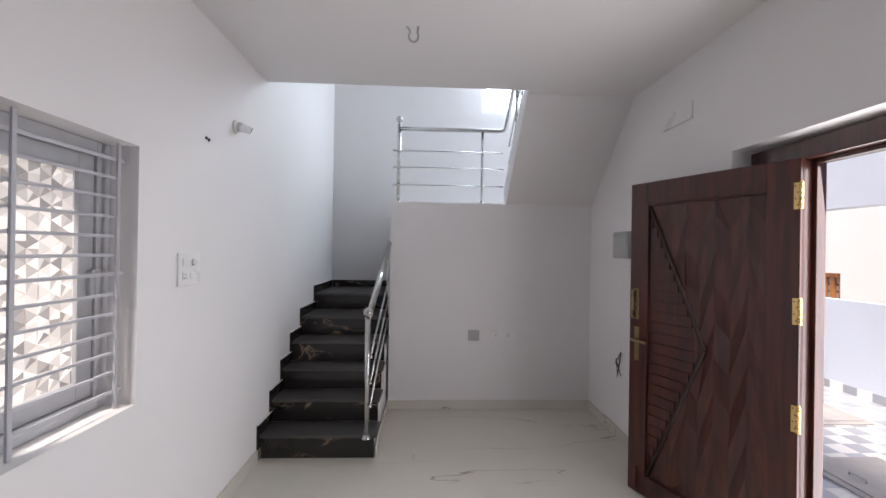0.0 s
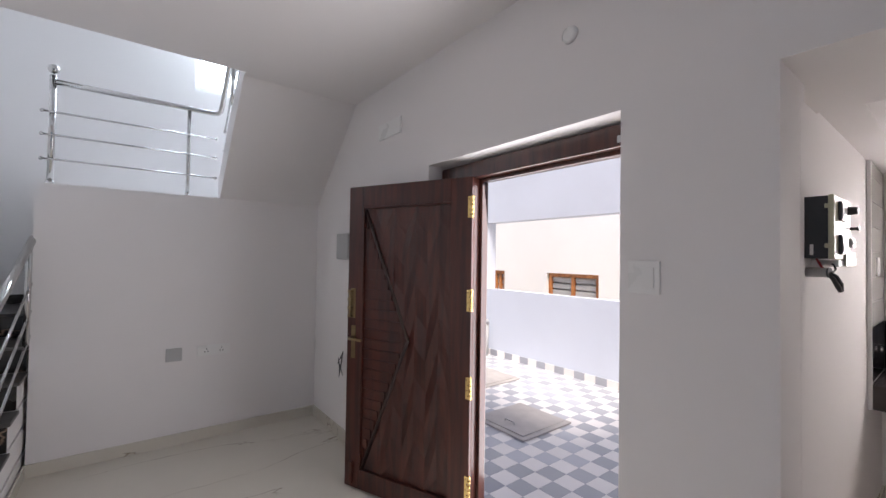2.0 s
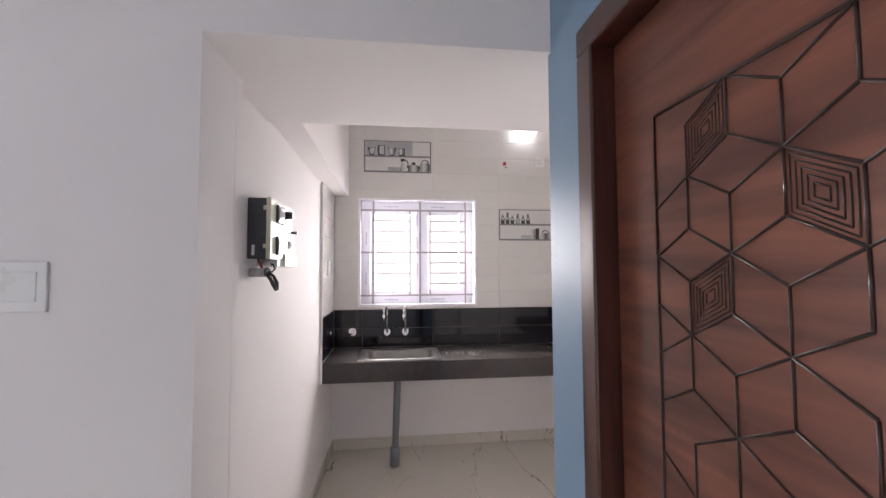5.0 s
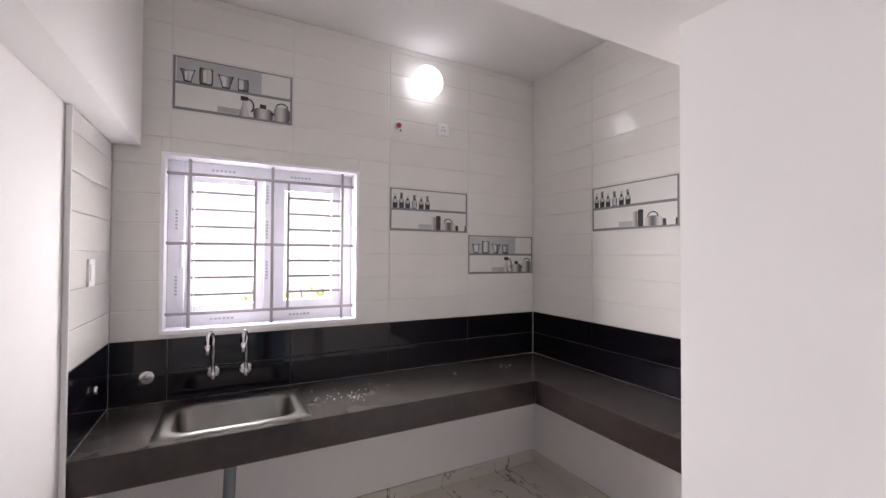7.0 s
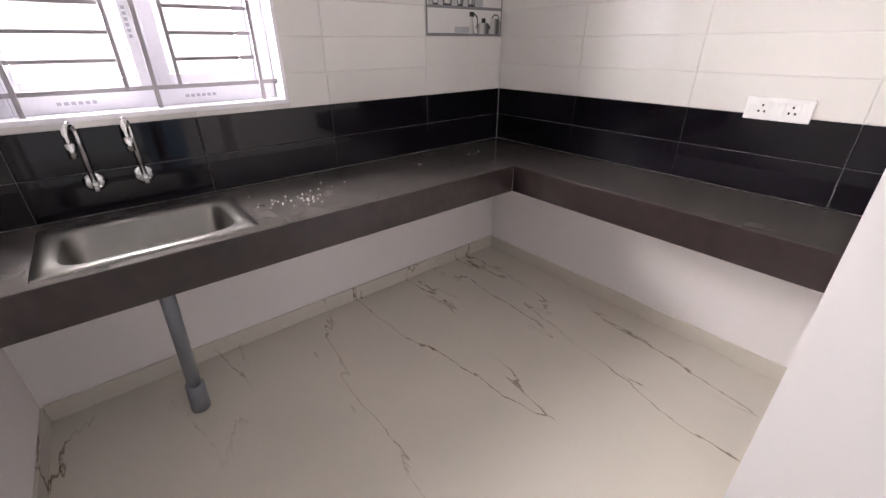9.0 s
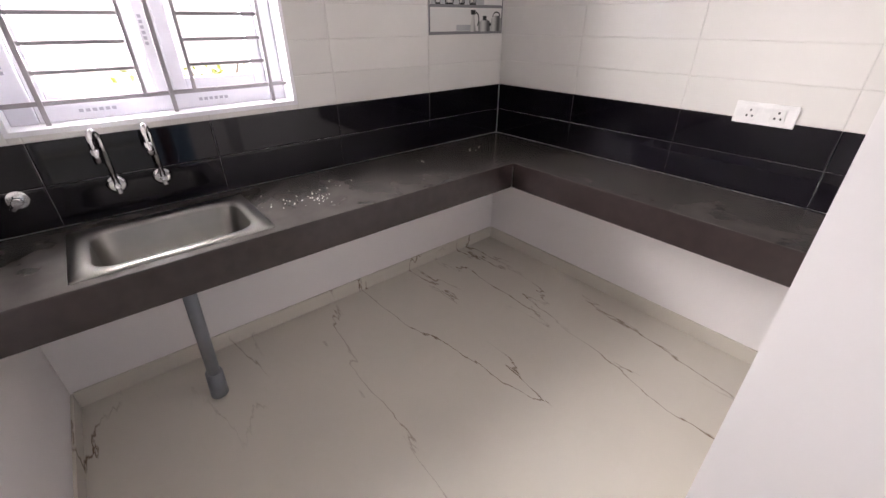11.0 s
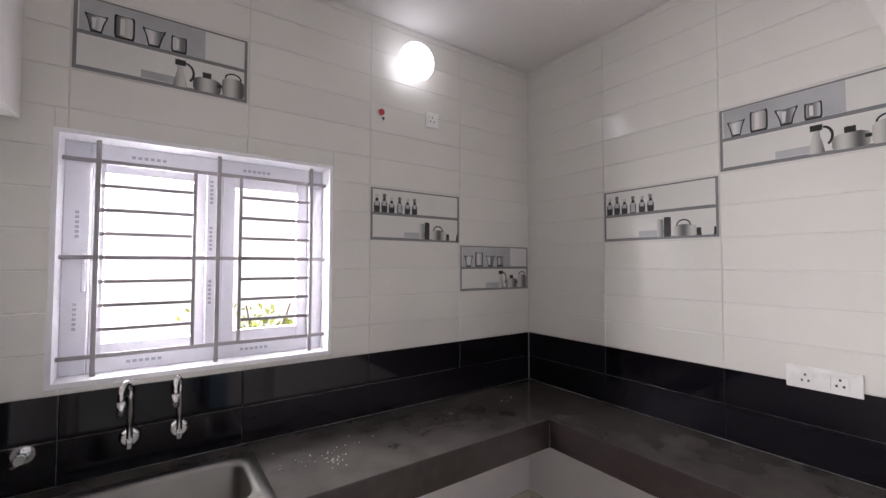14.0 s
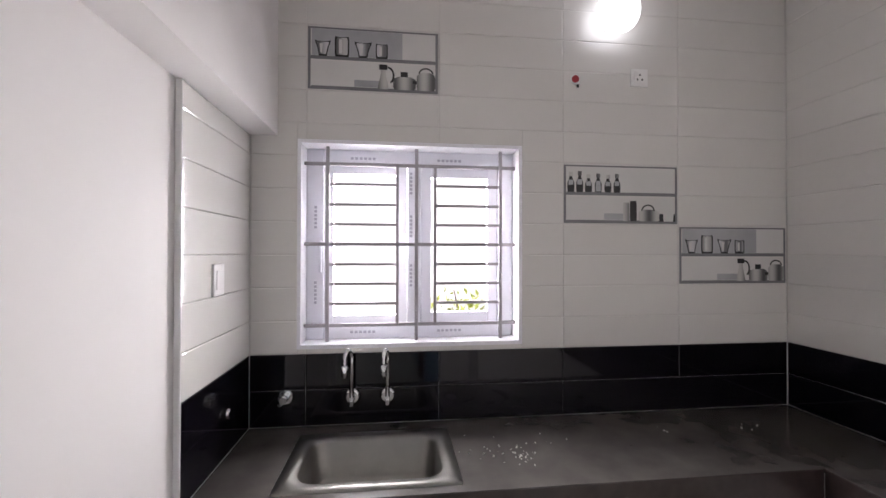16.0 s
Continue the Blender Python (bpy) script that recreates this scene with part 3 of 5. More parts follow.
for y in (2.575, 2.145, 1.70, 1.36):
    grille_piece(hg, "upright_bar", -0.056, -0.046, y - 0.008, y + 0.008, 0.907, 1.993)
for z in (1.925, 1.457, 0.975):
    grille_piece(hg, "cross_bar", -0.064, -0.056, 1.302, 2.618, z - 0.007, z + 0.007)
for z in (1.85, 1.77, 1.69, 1.612, 1.535, 1.375, 1.295, 1.215, 1.135, 1.055):
    grille_piece(hg, "short_bar", -0.064, -0.056, 2.145, 2.575, z - 0.006, z + 0.006)
    grille_piece(hg, "short_bar", -0.064, -0.056, 1.36, 2.145, z - 0.006, z + 0.006)

swin = tagged(thing("window_stair", (2.34, 6.3, 3.4), "bright white-framed high stairwell window", "window"), kind="structure")
part("window_frame", boxes((1.94, 2.0, 6.26, 6.32, 3.4, 4.6), (2.69, 2.75, 6.26, 6.32, 3.4, 4.6), (2.0, 2.69, 6.26, 6.32, 3.4, 3.46), (2.0, 2.69, 6.26, 6.32, 4.54, 4.6), bevel=0.004), UPVC, swin)

# Pane added so the stair window reads white with glare.
pane = part("pane", boxes((2.0, 2.69, 6.285, 6.292, 3.46, 4.54)), GLARE_PANE, swin)
pane.visible_shadow = False

# ---- entrance door ----
dframe = tagged(thing("door_frame_entrance", (3.03, 2.3, 0), "dark red-brown wooden entrance door frame", "door frame"), kind="structure")
part("jamb", boxes((2.985, 3.085, 2.685, 2.998, 0, 2.03), bevel=0.006), FRAME_WOOD, dframe)
part("head", boxes((2.985, 3.085, 1.732, 2.998, 2.03, 2.125), bevel=0.006), FRAME_WOOD, dframe)
part("stop", boxes((3.03, 3.078, 2.662, 2.686, 0, 2.03), (3.03, 3.078, 1.735, 2.662, 2.008, 2.031), bevel=0.003), FRAME_WOOD, dframe)
part("latch_keep", boxes((2.978, 2.986, 1.78, 1.80, 2.045, 2.075)), CHROME, dframe)

# leaf, built closed along +x from the hinge, then turned open
LEAF_W, LEAF_H = 0.935, 2.02
door = thing("door_entrance", (2.985, 2.675, 0.012), "dark red-brown carved wooden entrance door standing open", "door")
door.rotation_euler = (0, 0, math.atan2(0.915, -0.38))


def lp(name, bm, material, parent, label=""):
    ob = new(name, finish(name, bm, material))
    ob.parent = parent
    return tagged(ob, label)


body = lp("leaf", boxes((0, LEAF_W, 0.0, 0.014, 0, LEAF_H), (0, 0.14, 0.014, 0.036, 0, LEAF_H), (LEAF_W - 0.12, LEAF_W, 0.014, 0.036, 0, LEAF_H),
                        (0.14, LEAF_W - 0.12, 0.014, 0.036, 0, 0.12), (0.14, LEAF_W - 0.12, 0.014, 0.036, LEAF_H - 0.14, LEAF_H), bevel=0.003), DARK_WOOD, door)
PX0, PX1, PZ0, PZ1 = 0.14, LEAF_W - 0.12, 0.12, LEAF_H - 0.14
TIPX, TIPZ = 0.435, 1.02
# shallow pyramid facets on the hinge side of the panel
bm = bmesh.new()
cols, rows = 8, 9
dx, dz = (PX1 - PX0) / cols, (PZ1 - PZ0) / rows


def chevron(z):
    """Edge between carved facets and plain boards at a height."""
    return PX1 - 0.01 - (PX1 - TIPX) * (1 - abs(z - TIPZ) / ((PZ1 - TIPZ) if z > TIPZ else (TIPZ - PZ0)))


grid = {}
for i in range(cols + 1):
    for j in range(rows + 1):
        z = min(PZ1, max(PZ0, PZ0 + (j + (0.5 if i % 2 else 0.0)) * dz))
        h = 0.0155 + (0.011 if i > 0 and (j + i // 2) % 2 else 0.0)
        grid[i, j] = bm.verts.new((min(PX0 + i * dx, chevron(z) + 0.012), h, z))
for i in range(cols):
    for j in range(rows):
        a, b, c, d = grid[i, j], grid[i + 1, j], grid[i + 1, j + 1], grid[i, j + 1]
        tris = ((a, b, d), (b, c, d)) if i % 2 else ((a, b, c), (a, c, d))
        for t3 in tris:
            bm.faces.new(t3)
bmesh.ops.recalc_face_normals(bm, faces=bm.faces[:])
lp("carved_panel", bm, DARK_WOOD, body, "carved diamond facets")
# plain boards with grooves behind the chevron strip
for k in range(26):
    z = PZ0 + 0.02 + k * (PZ1 - PZ0 - 0.04) / 26
    x0 = chevron(z + 0.03) + 0.03
    if x0 < PX1 - 0.02:
        lp("board", boxes((x0, PX1 - 0.004, 0.0145, 0.022, z + 0.002, z + (PZ1 - PZ0 - 0.04) / 26 - 0.003)), DARK_WOOD, body)
for za, zb in ((PZ1 - 0.02, TIPZ), (PZ0 + 0.02, TIPZ)):
    bm = tube([(PX1 - 0.02, 0.024, za), (TIPX + 0.005, 0.024, zb)], 0.011, 8)
    lp("chevron_moulding", bm, GROOVE, body)
lp("panel_moulding", boxes((PX1 - 0.012, PX1, 0.0145, 0.040, PZ0, PZ1), (PX0, PX1 - 0.012, 0.0145, 0.040, PZ0, PZ0 + 0.012),
                           (PX0, PX1 - 0.012, 0.0145, 0.040, PZ1 - 0.012, PZ1), bevel=0.003), DARK_WOOD, body)
lockp = lp("lock_plate", boxes((LEAF_W - 0.075, LEAF_W - 0.04, 0.0365, 0.041, 0.86, 1.08), bevel=0.0015), ANTIQUE, door, "antique brass lever lock plate")
lp("door_handle", tube([(LEAF_W - 0.058, 0.041, 1.0), (LEAF_W - 0.058, 0.085, 1.0), (LEAF_W - 0.075, 0.095, 1.0), (LEAF_W - 0.17, 0.095, 0.998)], [0.011, 0.010, 0.010, 0.008], 12), ANTIQUE, lockp)
boltp = lp("bolt_plate", boxes((LEAF_W - 0.07, LEAF_W - 0.03, 0.0365, 0.041, 1.13, 1.33), bevel=0.0015), ANTIQUE, door, "antique brass tower bolt")
lp("bolt", tube([(LEAF_W - 0.035, 0.052, 1.15), (LEAF_W - 0.035, 0.052, 1.31)], 0.008, 10), ANTIQUE, boltp)
for z in (1.145, 1.20, 1.255, 1.31):
    lp("bolt_strap", boxes((LEAF_W - 0.05, LEAF_W - 0.02, 0.041, 0.064, z - 0.008, z + 0.008), bevel=0.002), ANTIQUE, boltp)
lp("floor_bolt", boxes((LEAF_W - 0.075, LEAF_W - 0.05, 0.0365, 0.055, 0.03, 0.17), bevel=0.003), DARK_WOOD, door, "small wooden-brown foot bolt")
for z in (0.18, 0.74, 1.24, 1.78):
    hinge = lp("hinge", boxes((-0.003, 0.026, 0.0365, 0.0395, z, z + 0.125), (-0.012, -0.004, 0.0365, 0.0395, z, z + 0.125)), BRASS, door, "polished brass butt hinge")
    for q in range(5):
        lp("knuckle", tube([(-0.0035, 0.042, z + 0.027 * q), (-0.0035, 0.042, z + 0.027 * q + 0.022)], 0.008, 10), BRASS, hinge)
    for q in range(4):
        lp("screw", ball((0.010 + 0.009 * (q % 2), 0.0395, z + 0.02 + 0.03 * q), 0.0035, seg=8), FRAME_WOOD, hinge)

# ---- carved inner door in the blue wall ----
iframe = tagged(thing("door_frame_inner", (2.25, 0.27, 0), "dark brown wooden frame of the inner door", "door frame"), kind="structure")
part("jamb", boxes((2.628, 2.697, 0.165, 0.322, 0, 2.035), bevel=0.005), FRAME_WOOD, iframe)
part("jamb", boxes((1.798, 1.866, 0.165, 0.322, 0, 2.035), bevel=0.005), FRAME_WOOD, iframe)
part("head", boxes((1.798, 2.697, 0.165, 0.322, 2.035, 2.102), bevel=0.005), FRAME_WOOD, iframe)
idoor = thing("door_inner", (2.25, 0.25, 0.008), "closed red-brown laminate door with routed cube pattern", "door")
ileaf = part("leaf", boxes((1.87, 2.624, 0.232, 0.268, 0.008, 2.03), bevel=0.003), LAMINATE, idoor)


def groove(pts, width=0.007, closed=False):
    """Routed line on the leaf: a dark sunken-looking bead of its own."""
    bm = bmesh.new()
    seq = pts + pts[:1] if closed else pts
    for (a, b) in zip(seq, seq[1:]):
        add_tube(bm, [(a[0], 0.2685, a[1]), (b[0], 0.2685, b[1])], width / 2, 6)
    part("routed_groove", bm, GROOVE, ileaf)


# isometric lattice of the routed cubes: columns across, half-edges down
COLUMN = {"A": 2.488, "B": 2.408, "C": 2.323, "D": 2.238, "E": 2.151, "F": 2.064, "G": 2.036}


def lattice(q):
    return COLUMN[q[0]], 1.822 - 0.0436 * float(q[1:])


def nested(corners):
    """Concentric parallelograms carved in one cube face."""
    pts = [lattice(q) for q in corners.split()]
    mx, mz = sum(p[0] for p in pts) / 4, sum(p[1] for p in pts) / 4
    for f in (0.84, 0.68, 0.52, 0.36, 0.2):
        groove([(mx + (x - mx) * f, mz + (z - mz) * f) for x, z in pts], 0.0026, True)


groove([(2.036, 0.25), (2.036, 1.822), (2.488, 1.822), (2.488, 0.25)], 0.006, True)
for path in ("E0 F1 F3 E2 E0", "F1 G0.6", "F3 G2.6", "F3 F5 E6 E4 F3", "E4 D3 E2", "C0 D1 D3 C2 C0", "D1 E0", "C0 B1 B3 C2", "B3 C4 D3 D5 E6", "C4 C6 D5", "B3 A4", "B3 B5 A6", "B5 C6 B7 A6", "B7 B9 C8 C6 D7 E6 E8 D9 D7",
             "C8 D9 E10 E12 D11 D9", "A8 B9 A10", "B9 C10 D9", "B9 B11 C12 C10", "D11 C12 D13 E12 E14 D15 D13", "B11 A12", "C12 B13 B15 C14 C12", "B15 A14", "C14 D15 C16 B15", "D15 D17 C18 C16", "B15 B17 A18",
             "B17 C18 D19 E18 D17", "C18 C20 D21 D19", "B17 B19 C20", "E18 E20 D21", "C20 B21 B23 C22 C20", "D21 C22"):
    groove([lattice(q) for q in path.split()], 0.0045)
for face in ("D3 E4 E6 D5", "B7 C6 C8 B9", "D13 E12 E14 D15", "B1 C0 C2 B3"):
    nested(face)
lk = part("lock_plate", boxes((1.90, 1.945, 0.2685, 0.275, 0.93, 1.13), bevel=0.002), BRASS, idoor, "dull brass lever lock plate")
part("door_handle", tube([(1.922, 0.275, 1.06), (1.922, 0.305, 1.06), (1.94, 0.315, 1.06), (2.03, 0.315, 1.058)], [0.011, 0.01, 0.01, 0.008], 12), BRASS, lk)


# ---- kitchen counter, sink, taps ----
SX0, SX1, SY0, SY1 = 4.905, 5.235, 0.445, 0.965
counter = thing("kitchen_counter", (5.1, -0.2, 0.722), "L-shaped dusty black granite kitchen counter with brown-black edge", "counter")
for d in ((4.812, SX0, -0.93, 1.264), (SX1, 5.385, -1.39, 1.264), (SX0, SX1, SY1, 1.264), (SX0, SX1, -1.39, SY0), (4.812, SX0, -1.39, -0.93), (3.419, 4.811, -1.39, -0.93)):
    part("worktop", boxes((*d, 0.845, 0.864)), COUNTER_TOP, counter)
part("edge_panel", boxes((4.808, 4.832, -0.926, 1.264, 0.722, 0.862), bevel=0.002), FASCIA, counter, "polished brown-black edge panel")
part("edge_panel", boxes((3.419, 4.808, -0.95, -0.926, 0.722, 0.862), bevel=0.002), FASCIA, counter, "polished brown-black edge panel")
part("slab", boxes((4.833, SX0 - 0.01, -0.95, 1.264, 0.735, 0.844), (SX1 + 0.01, 5.385, -1.39, 1.264, 0.735, 0.844), (SX0 - 0.01, SX1 + 0.01, SY1 + 0.01, 1.264, 0.735, 0.844),
                   (SX0 - 0.01, SX1 + 0.01, -1.39, SY0 - 0.01, 0.735, 0.844), (3.419, SX0 - 0.01, -1.39, -0.951, 0.735, 0.844)), PAINT, counter, "white plastered slab underside")

sink = thing("kitchen_sink", (5.07, 0.705, 0.864), "stainless steel single-bowl sink set in the black counter", "sink")
bm = bmesh.new()
loops = [rounded_rect(4.852, 5.292, 0.392, 1.022, 0.006, 0.8645), rounded_rect(4.853, 5.291, 0.393, 1.021, 0.006, 0.8685), rounded_rect(4.885, 5.255, 0.425, 0.985, 0.07, 0.869),
         rounded_rect(4.905, 5.235, 0.445, 0.965, 0.075, 0.866), rounded_rect(4.912, 5.228, 0.452, 0.958, 0.075, 0.855), rounded_rect(4.922, 5.218, 0.462, 0.948, 0.07, 0.72),
         rounded_rect(4.94, 5.20, 0.48, 0.93, 0.06, 0.690), rounded_rect(4.97, 5.17, 0.51, 0.90, 0.05, 0.682), rounded_rect(5.03, 5.11, 0.66, 0.75, 0.03, 0.678)]
ring_mesh(bm, loops, False)
bm.faces.new([bm.verts[i] for i in range(len(bm.verts) - len(loops[0]), len(bm.verts))] if bm.verts.ensure_lookup_table() is None else [])
bmesh.ops.recalc_face_normals(bm, faces=bm.faces[:])
part("bowl", bm, SINK_STEEL, sink)
part("drain", tube([(5.07, 0.705, 0.679), (5.07, 0.705, 0.682)], 0.035, 16), CHROME, sink, "chrome drain")


def tap(y, turn):
    base = thing("tap", (5.386, y, 0.99), "chrome swan-neck wall tap above the sink", "tap", "sink taps")
    part("flange", tube([(5.385, y, 0.992), (5.378, y, 0.992), (5.370, y, 0.992)], [0.036, 0.035, 0.026], 18), CHROME, base)
    part("valve_body", tube([(5.375, y, 0.992), (5.335, y, 0.988)], 0.013, 14), CHROME, base)
    part("tap_lever", boxes((5.322, 5.336, y - 0.009, y + 0.009, 0.966, 0.994), bevel=0.004), CHROME, base)
    pts = [(5.345, y, 0.99), (5.345, y, 1.17)]
    for k in range(1, 9):
        a = math.pi * k / 8
        pts.append((5.345 - 0.020 * (1 - math.cos(a)), y + turn * 0.013 * (1 - math.cos(a)), 1.17 + 0.042 * math.sin(a)))
    pts.append((pts[-1][0], pts[-1][1], 1.105))
    part("spout", tube(pts, 0.0105, 14), CHROME, base)
    x, yy, z = pts[-1]
    part("spout_tip", tube([(x, yy, 1.15), (x, yy, 1.10)], 0.0135, 14), CHROME, base)


tap(0.815, 1.0)
tap(0.657, 0.6)
stop = thing("stop_valve", (5.386, 1.108, 1.0), "small chrome stop valve on the black tiles", "valve")
part("flange", tube([(5.385, 1.108, 1.0), (5.376, 1.108, 1.0)], 0.032, 18), CHROME, stop)
part("valve_body", tube([(5.378, 1.108, 1.0), (5.335, 1.108, 0.998)], [0.018, 0.016], 14), CHROME, stop)
part("valve_knob", tube([(5.35, 1.108, 1.0), (5.345, 1.13, 0.975)], 0.012, 12), CHROME, stop)
stub = thing("pipe_stub", (5.15, 1.264, 1.02), "small chrome pipe plug on the black tiles", "plug")
part("plug", tube([(5.13, 1.263, 1.03), (5.13, 1.245, 1.03)], [0.022, 0.017], 14), CHROME, stub)

waste = thing("waste_pipe", (5.09, 0.75, 0), "grey PVC waste pipe from the sink down to the floor", "pipe")
part("pipe", tube([(5.05, 0.725, 0.735), (5.085, 0.745, 0.10)], 0.027, 16), PVC, waste)
part("socket_collar", tube([(5.083, 0.744, 0.145), (5.084, 0.744, 0.14), (5.09, 0.75, 0.0)], [0.030, 0.037, 0.039], 16), PVC, waste)

random.seed(11)
crumbs = bmesh.new()
for cx, cy, n, spread in ((5.02, 0.14, 26, 0.035), (5.09, 0.24, 14, 0.05), (5.05, 0.02, 10, 0.10), (5.16, -0.55, 3, 0.02), (5.18, -0.95, 5, 0.03)):
    for k in range(n):
        r = random.uniform(0.0012, 0.0045)
        px, py = cx + random.gauss(0, spread), cy + random.gauss(0, spread)
        bmesh.ops.create_icosphere(crumbs, subdivisions=1, radius=r, matrix=Matrix.LocRotScale((px, py, 0.8645 + r * 0.4), Euler((k, k, k)), (1.5, 1, 0.6)))
tagged(new("mortar_crumbs", finish("mortar_crumbs", crumbs, mat("dry_white_mortar", (0.55, 0.54, 0.50), 0.9))), "dry white mortar crumbs scattered on the counter", "debris", kind="stuff")


# ---- kitchen fittings ----
def plate_on(name, center, axis, w, h, label, category, keys=1, sockets=0):
    """Switch plate: axis 'x-' faces -x, 'y+' faces +y, and so on."""
    ob = thing(name, center, label, category)
    c = Vector(center)
    n = Vector(((-1 if axis[1] == "-" else 1), 0, 0)) if axis[0] == "x" else Vector((0, (-1 if axis[1] == "-" else 1), 0))
    u = n.cross(Vector((0, 0, 1)))

    def slab(u0, u1, z0, z1, d0, d1, bevel):
        a, b = c + u * u0 + n * d0, c + u * u1 + n * d1
        return boxes((min(a.x, b.x), max(a.x, b.x), min(a.y, b.y), max(a.y, b.y), c.z + z0, c.z + z1), bevel=bevel)

    part("plate", slab(-w / 2, w / 2, -h / 2, h / 2, 0.0, 0.009, 0.002), PLASTIC, ob)
    n_mod = keys + sockets
    mw = (w * 0.68) / max(1, n_mod)
    order = (["s"] + ["k"] * keys + ["s"] * max(0, sockets - 1)) if sockets else ["k"] * keys
    for i, kind in enumerate(order):
        u0 = -w * 0.34 + mw * i
        mod = part("rocker" if kind == "k" else "socket", slab(u0 + 0.002, u0 + mw - 0.002, -h * 0.30, h * 0.30, 0.009, 0.0125, 0.001), PLASTIC, ob)
        if kind == "s":
            for du, dv in ((0.5, 0.14), (0.3, -0.12), (0.7, -0.12)):
                part("socket_hole", slab(u0 + mw * du - 0.0035, u0 + mw * du + 0.0035, h * dv - 0.0045, h * dv + 0.0045, 0.0125, 0.0132, 0.0), BLACK, mod)
    return ob


plate_on("socket_plate", (3.848, -1.391, 1.212), "y+", 0.225, 0.088, "white double socket plate with a switch above the counter", "socket", 1, 2)
plate_on("switch_plate", (5.05, 1.264, 1.545), "y-", 0.085, 0.115, "white single switch plate on the glazed tiles", "switch")
plate_on("lamp_socket", (5.386, -0.574, 2.512), "x-", 0.088, 0.088, "small white socket plate high on the tiles", "socket", 0, 1)
outlet = thing("pipe_outlet", (5.386, -0.243, 2.49), "small red-rimmed open pipe outlet in the tiles", "pipe outlet")
part("collar", tube([(5.3855, -0.243, 2.49), (5.379, -0.243, 2.49)], 0.024, 16), PLASTIC, outlet)
part("opening", tube([(5.380, -0.243, 2.49), (5.374, -0.243, 2.49)], 0.018, 16), RED, outlet)
part("drip", boxes((5.380, 5.385, -0.262, -0.252, 2.452, 2.466)), BLACK, outlet)

lamp = thing("wall_lamp", (5.386, -0.42, 2.79), "lit round opal wall lamp near the kitchen ceiling", "lamp")
part("lamp_base", tube([(5.385, -0.42, 2.79), (5.365, -0.42, 2.79)], 0.055, 20), PLASTIC, lamp)
g = ball((0, 0, 0), 0.104, seg=28)
for v in g.verts:
    v.co.z = max(v.co.z, -0.088)
    v.co.x *= 0.72
bmesh.ops.translate(g, vec=(5.30, -0.42, 2.79), verts=g.verts[:])
part("globe", g, LAMP, lamp, "glowing opal globe")

meter = thing("electric_meter", (3.475, 1.28, 1.57), "dark grey electric meter box with cream front and dials", "electric meter")
part("casing", boxes((3.326, 3.628, 1.214, 1.279, 1.578, 1.800), bevel=0.003), METER_GREY, meter)
part("casing_label", boxes((3.3245, 3.326, 1.252, 1.262, 1.590, 1.628)), PLASTIC, meter, "torn white sticker")
front = part("front_panel", boxes((3.324, 3.632, 1.197, 1.2135, 1.575, 1.803), bevel=0.004), IVORY, meter, "cream front panel")
for z in (1.615, 1.755):
    part("clip", boxes((3.319, 3.3235, 1.203, 1.222, z, z + 0.016), bevel=0.002), IVORY, meter)
for z in (1.594, 1.714):
    dial = part("dial_window", boxes((3.387, 3.476, 1.186, 1.1965, z, z + 0.070), bevel=0.003), METER_GREY, front, "framed dial window")
    part("dial_face", boxes((3.394, 3.469, 1.1845, 1.1858, z + 0.007, z + 0.063)), GREY_PLATE, dial)
    for k in range(3):
        part("dial_card", boxes((3.398, 3.465, 1.1830, 1.1842, z + 0.010 + 0.018 * k, z + 0.025 + 0.018 * k)), PLASTIC, dial)
    part("needle", boxes((3.452, 3.466, 1.1815, 1.1828, z + 0.014, z + 0.021)), BLACK, dial)
part("seal", tube([(3.506, 1.1965, 1.757), (3.506, 1.184, 1.757), (3.506, 1.160, 1.757)], [0.017, 0.016, 0.013], 14), BLACK, front)
part("seal_cap", tube([(3.553, 1.1965, 1.760), (3.553, 1.172, 1.760)], [0.013, 0.011], 14), RED, front)
part("lock_stud", tube([(3.618, 1.1965, 1.697), (3.618, 1.180, 1.697), (3.618, 1.170, 1.697)], [0.006, 0.006, 0.010], 12), BLACK, front)
part("terminal_cover", boxes((3.484, 3.530, 1.188, 1.1965, 1.618, 1.660), bevel=0.002), METER_GREY, front)
for x in (3.565, 3.603):
    knob = part("terminal_ring", tube([(x, 1.1965, 1.640), (x, 1.181, 1.640)], 0.017, 18), PLASTIC, front)
    part("terminal_core", tube([(x, 1.181, 1.640), (x, 1.179, 1.640)], 0.009, 14), GREY_PLATE, knob)
part("name_strip", boxes((3.570, 3.625, 1.195, 1.1965, 1.775, 1.790)), METER_GREY, front)
part("lower_box", boxes((3.430, 3.668, 1.200, 1.279, 1.548, 1.574), bevel=0.004), PLASTIC, meter, "white lower terminal box")
part("lower_cover", boxes((3.500, 3.690, 1.190, 1.1965, 1.550, 1.604), bevel=0.003), IVORY, meter)
wires = thing("meter_wires", (3.36, 1.28, 1.50), "loose black wires and conduit end below the meter", "wires")
part("conduit", tube([(3.366, 1.279, 1.528), (3.356, 1.215, 1.528)], 0.017, 14), GREY_PLATE, wires)
part("conduit_mouth", tube([(3.357, 1.218, 1.528), (3.356, 1.213, 1.528)], 0.0185, 14), METER_GREY, wires)
part("cable_gland", tube([(3.385, 1.245, 1.564), (3.415, 1.225, 1.562)], 0.010, 12), GREY_PLATE, wires)
part("wire", tube([(3.415, 1.225, 1.562), (3.432, 1.215, 1.556), (3.432, 1.210, 1.540), (3.405, 1.212, 1.530), (3.375, 1.22, 1.532), (3.36, 1.235, 1.545)], 0.0035, 8), BLACK, wires)
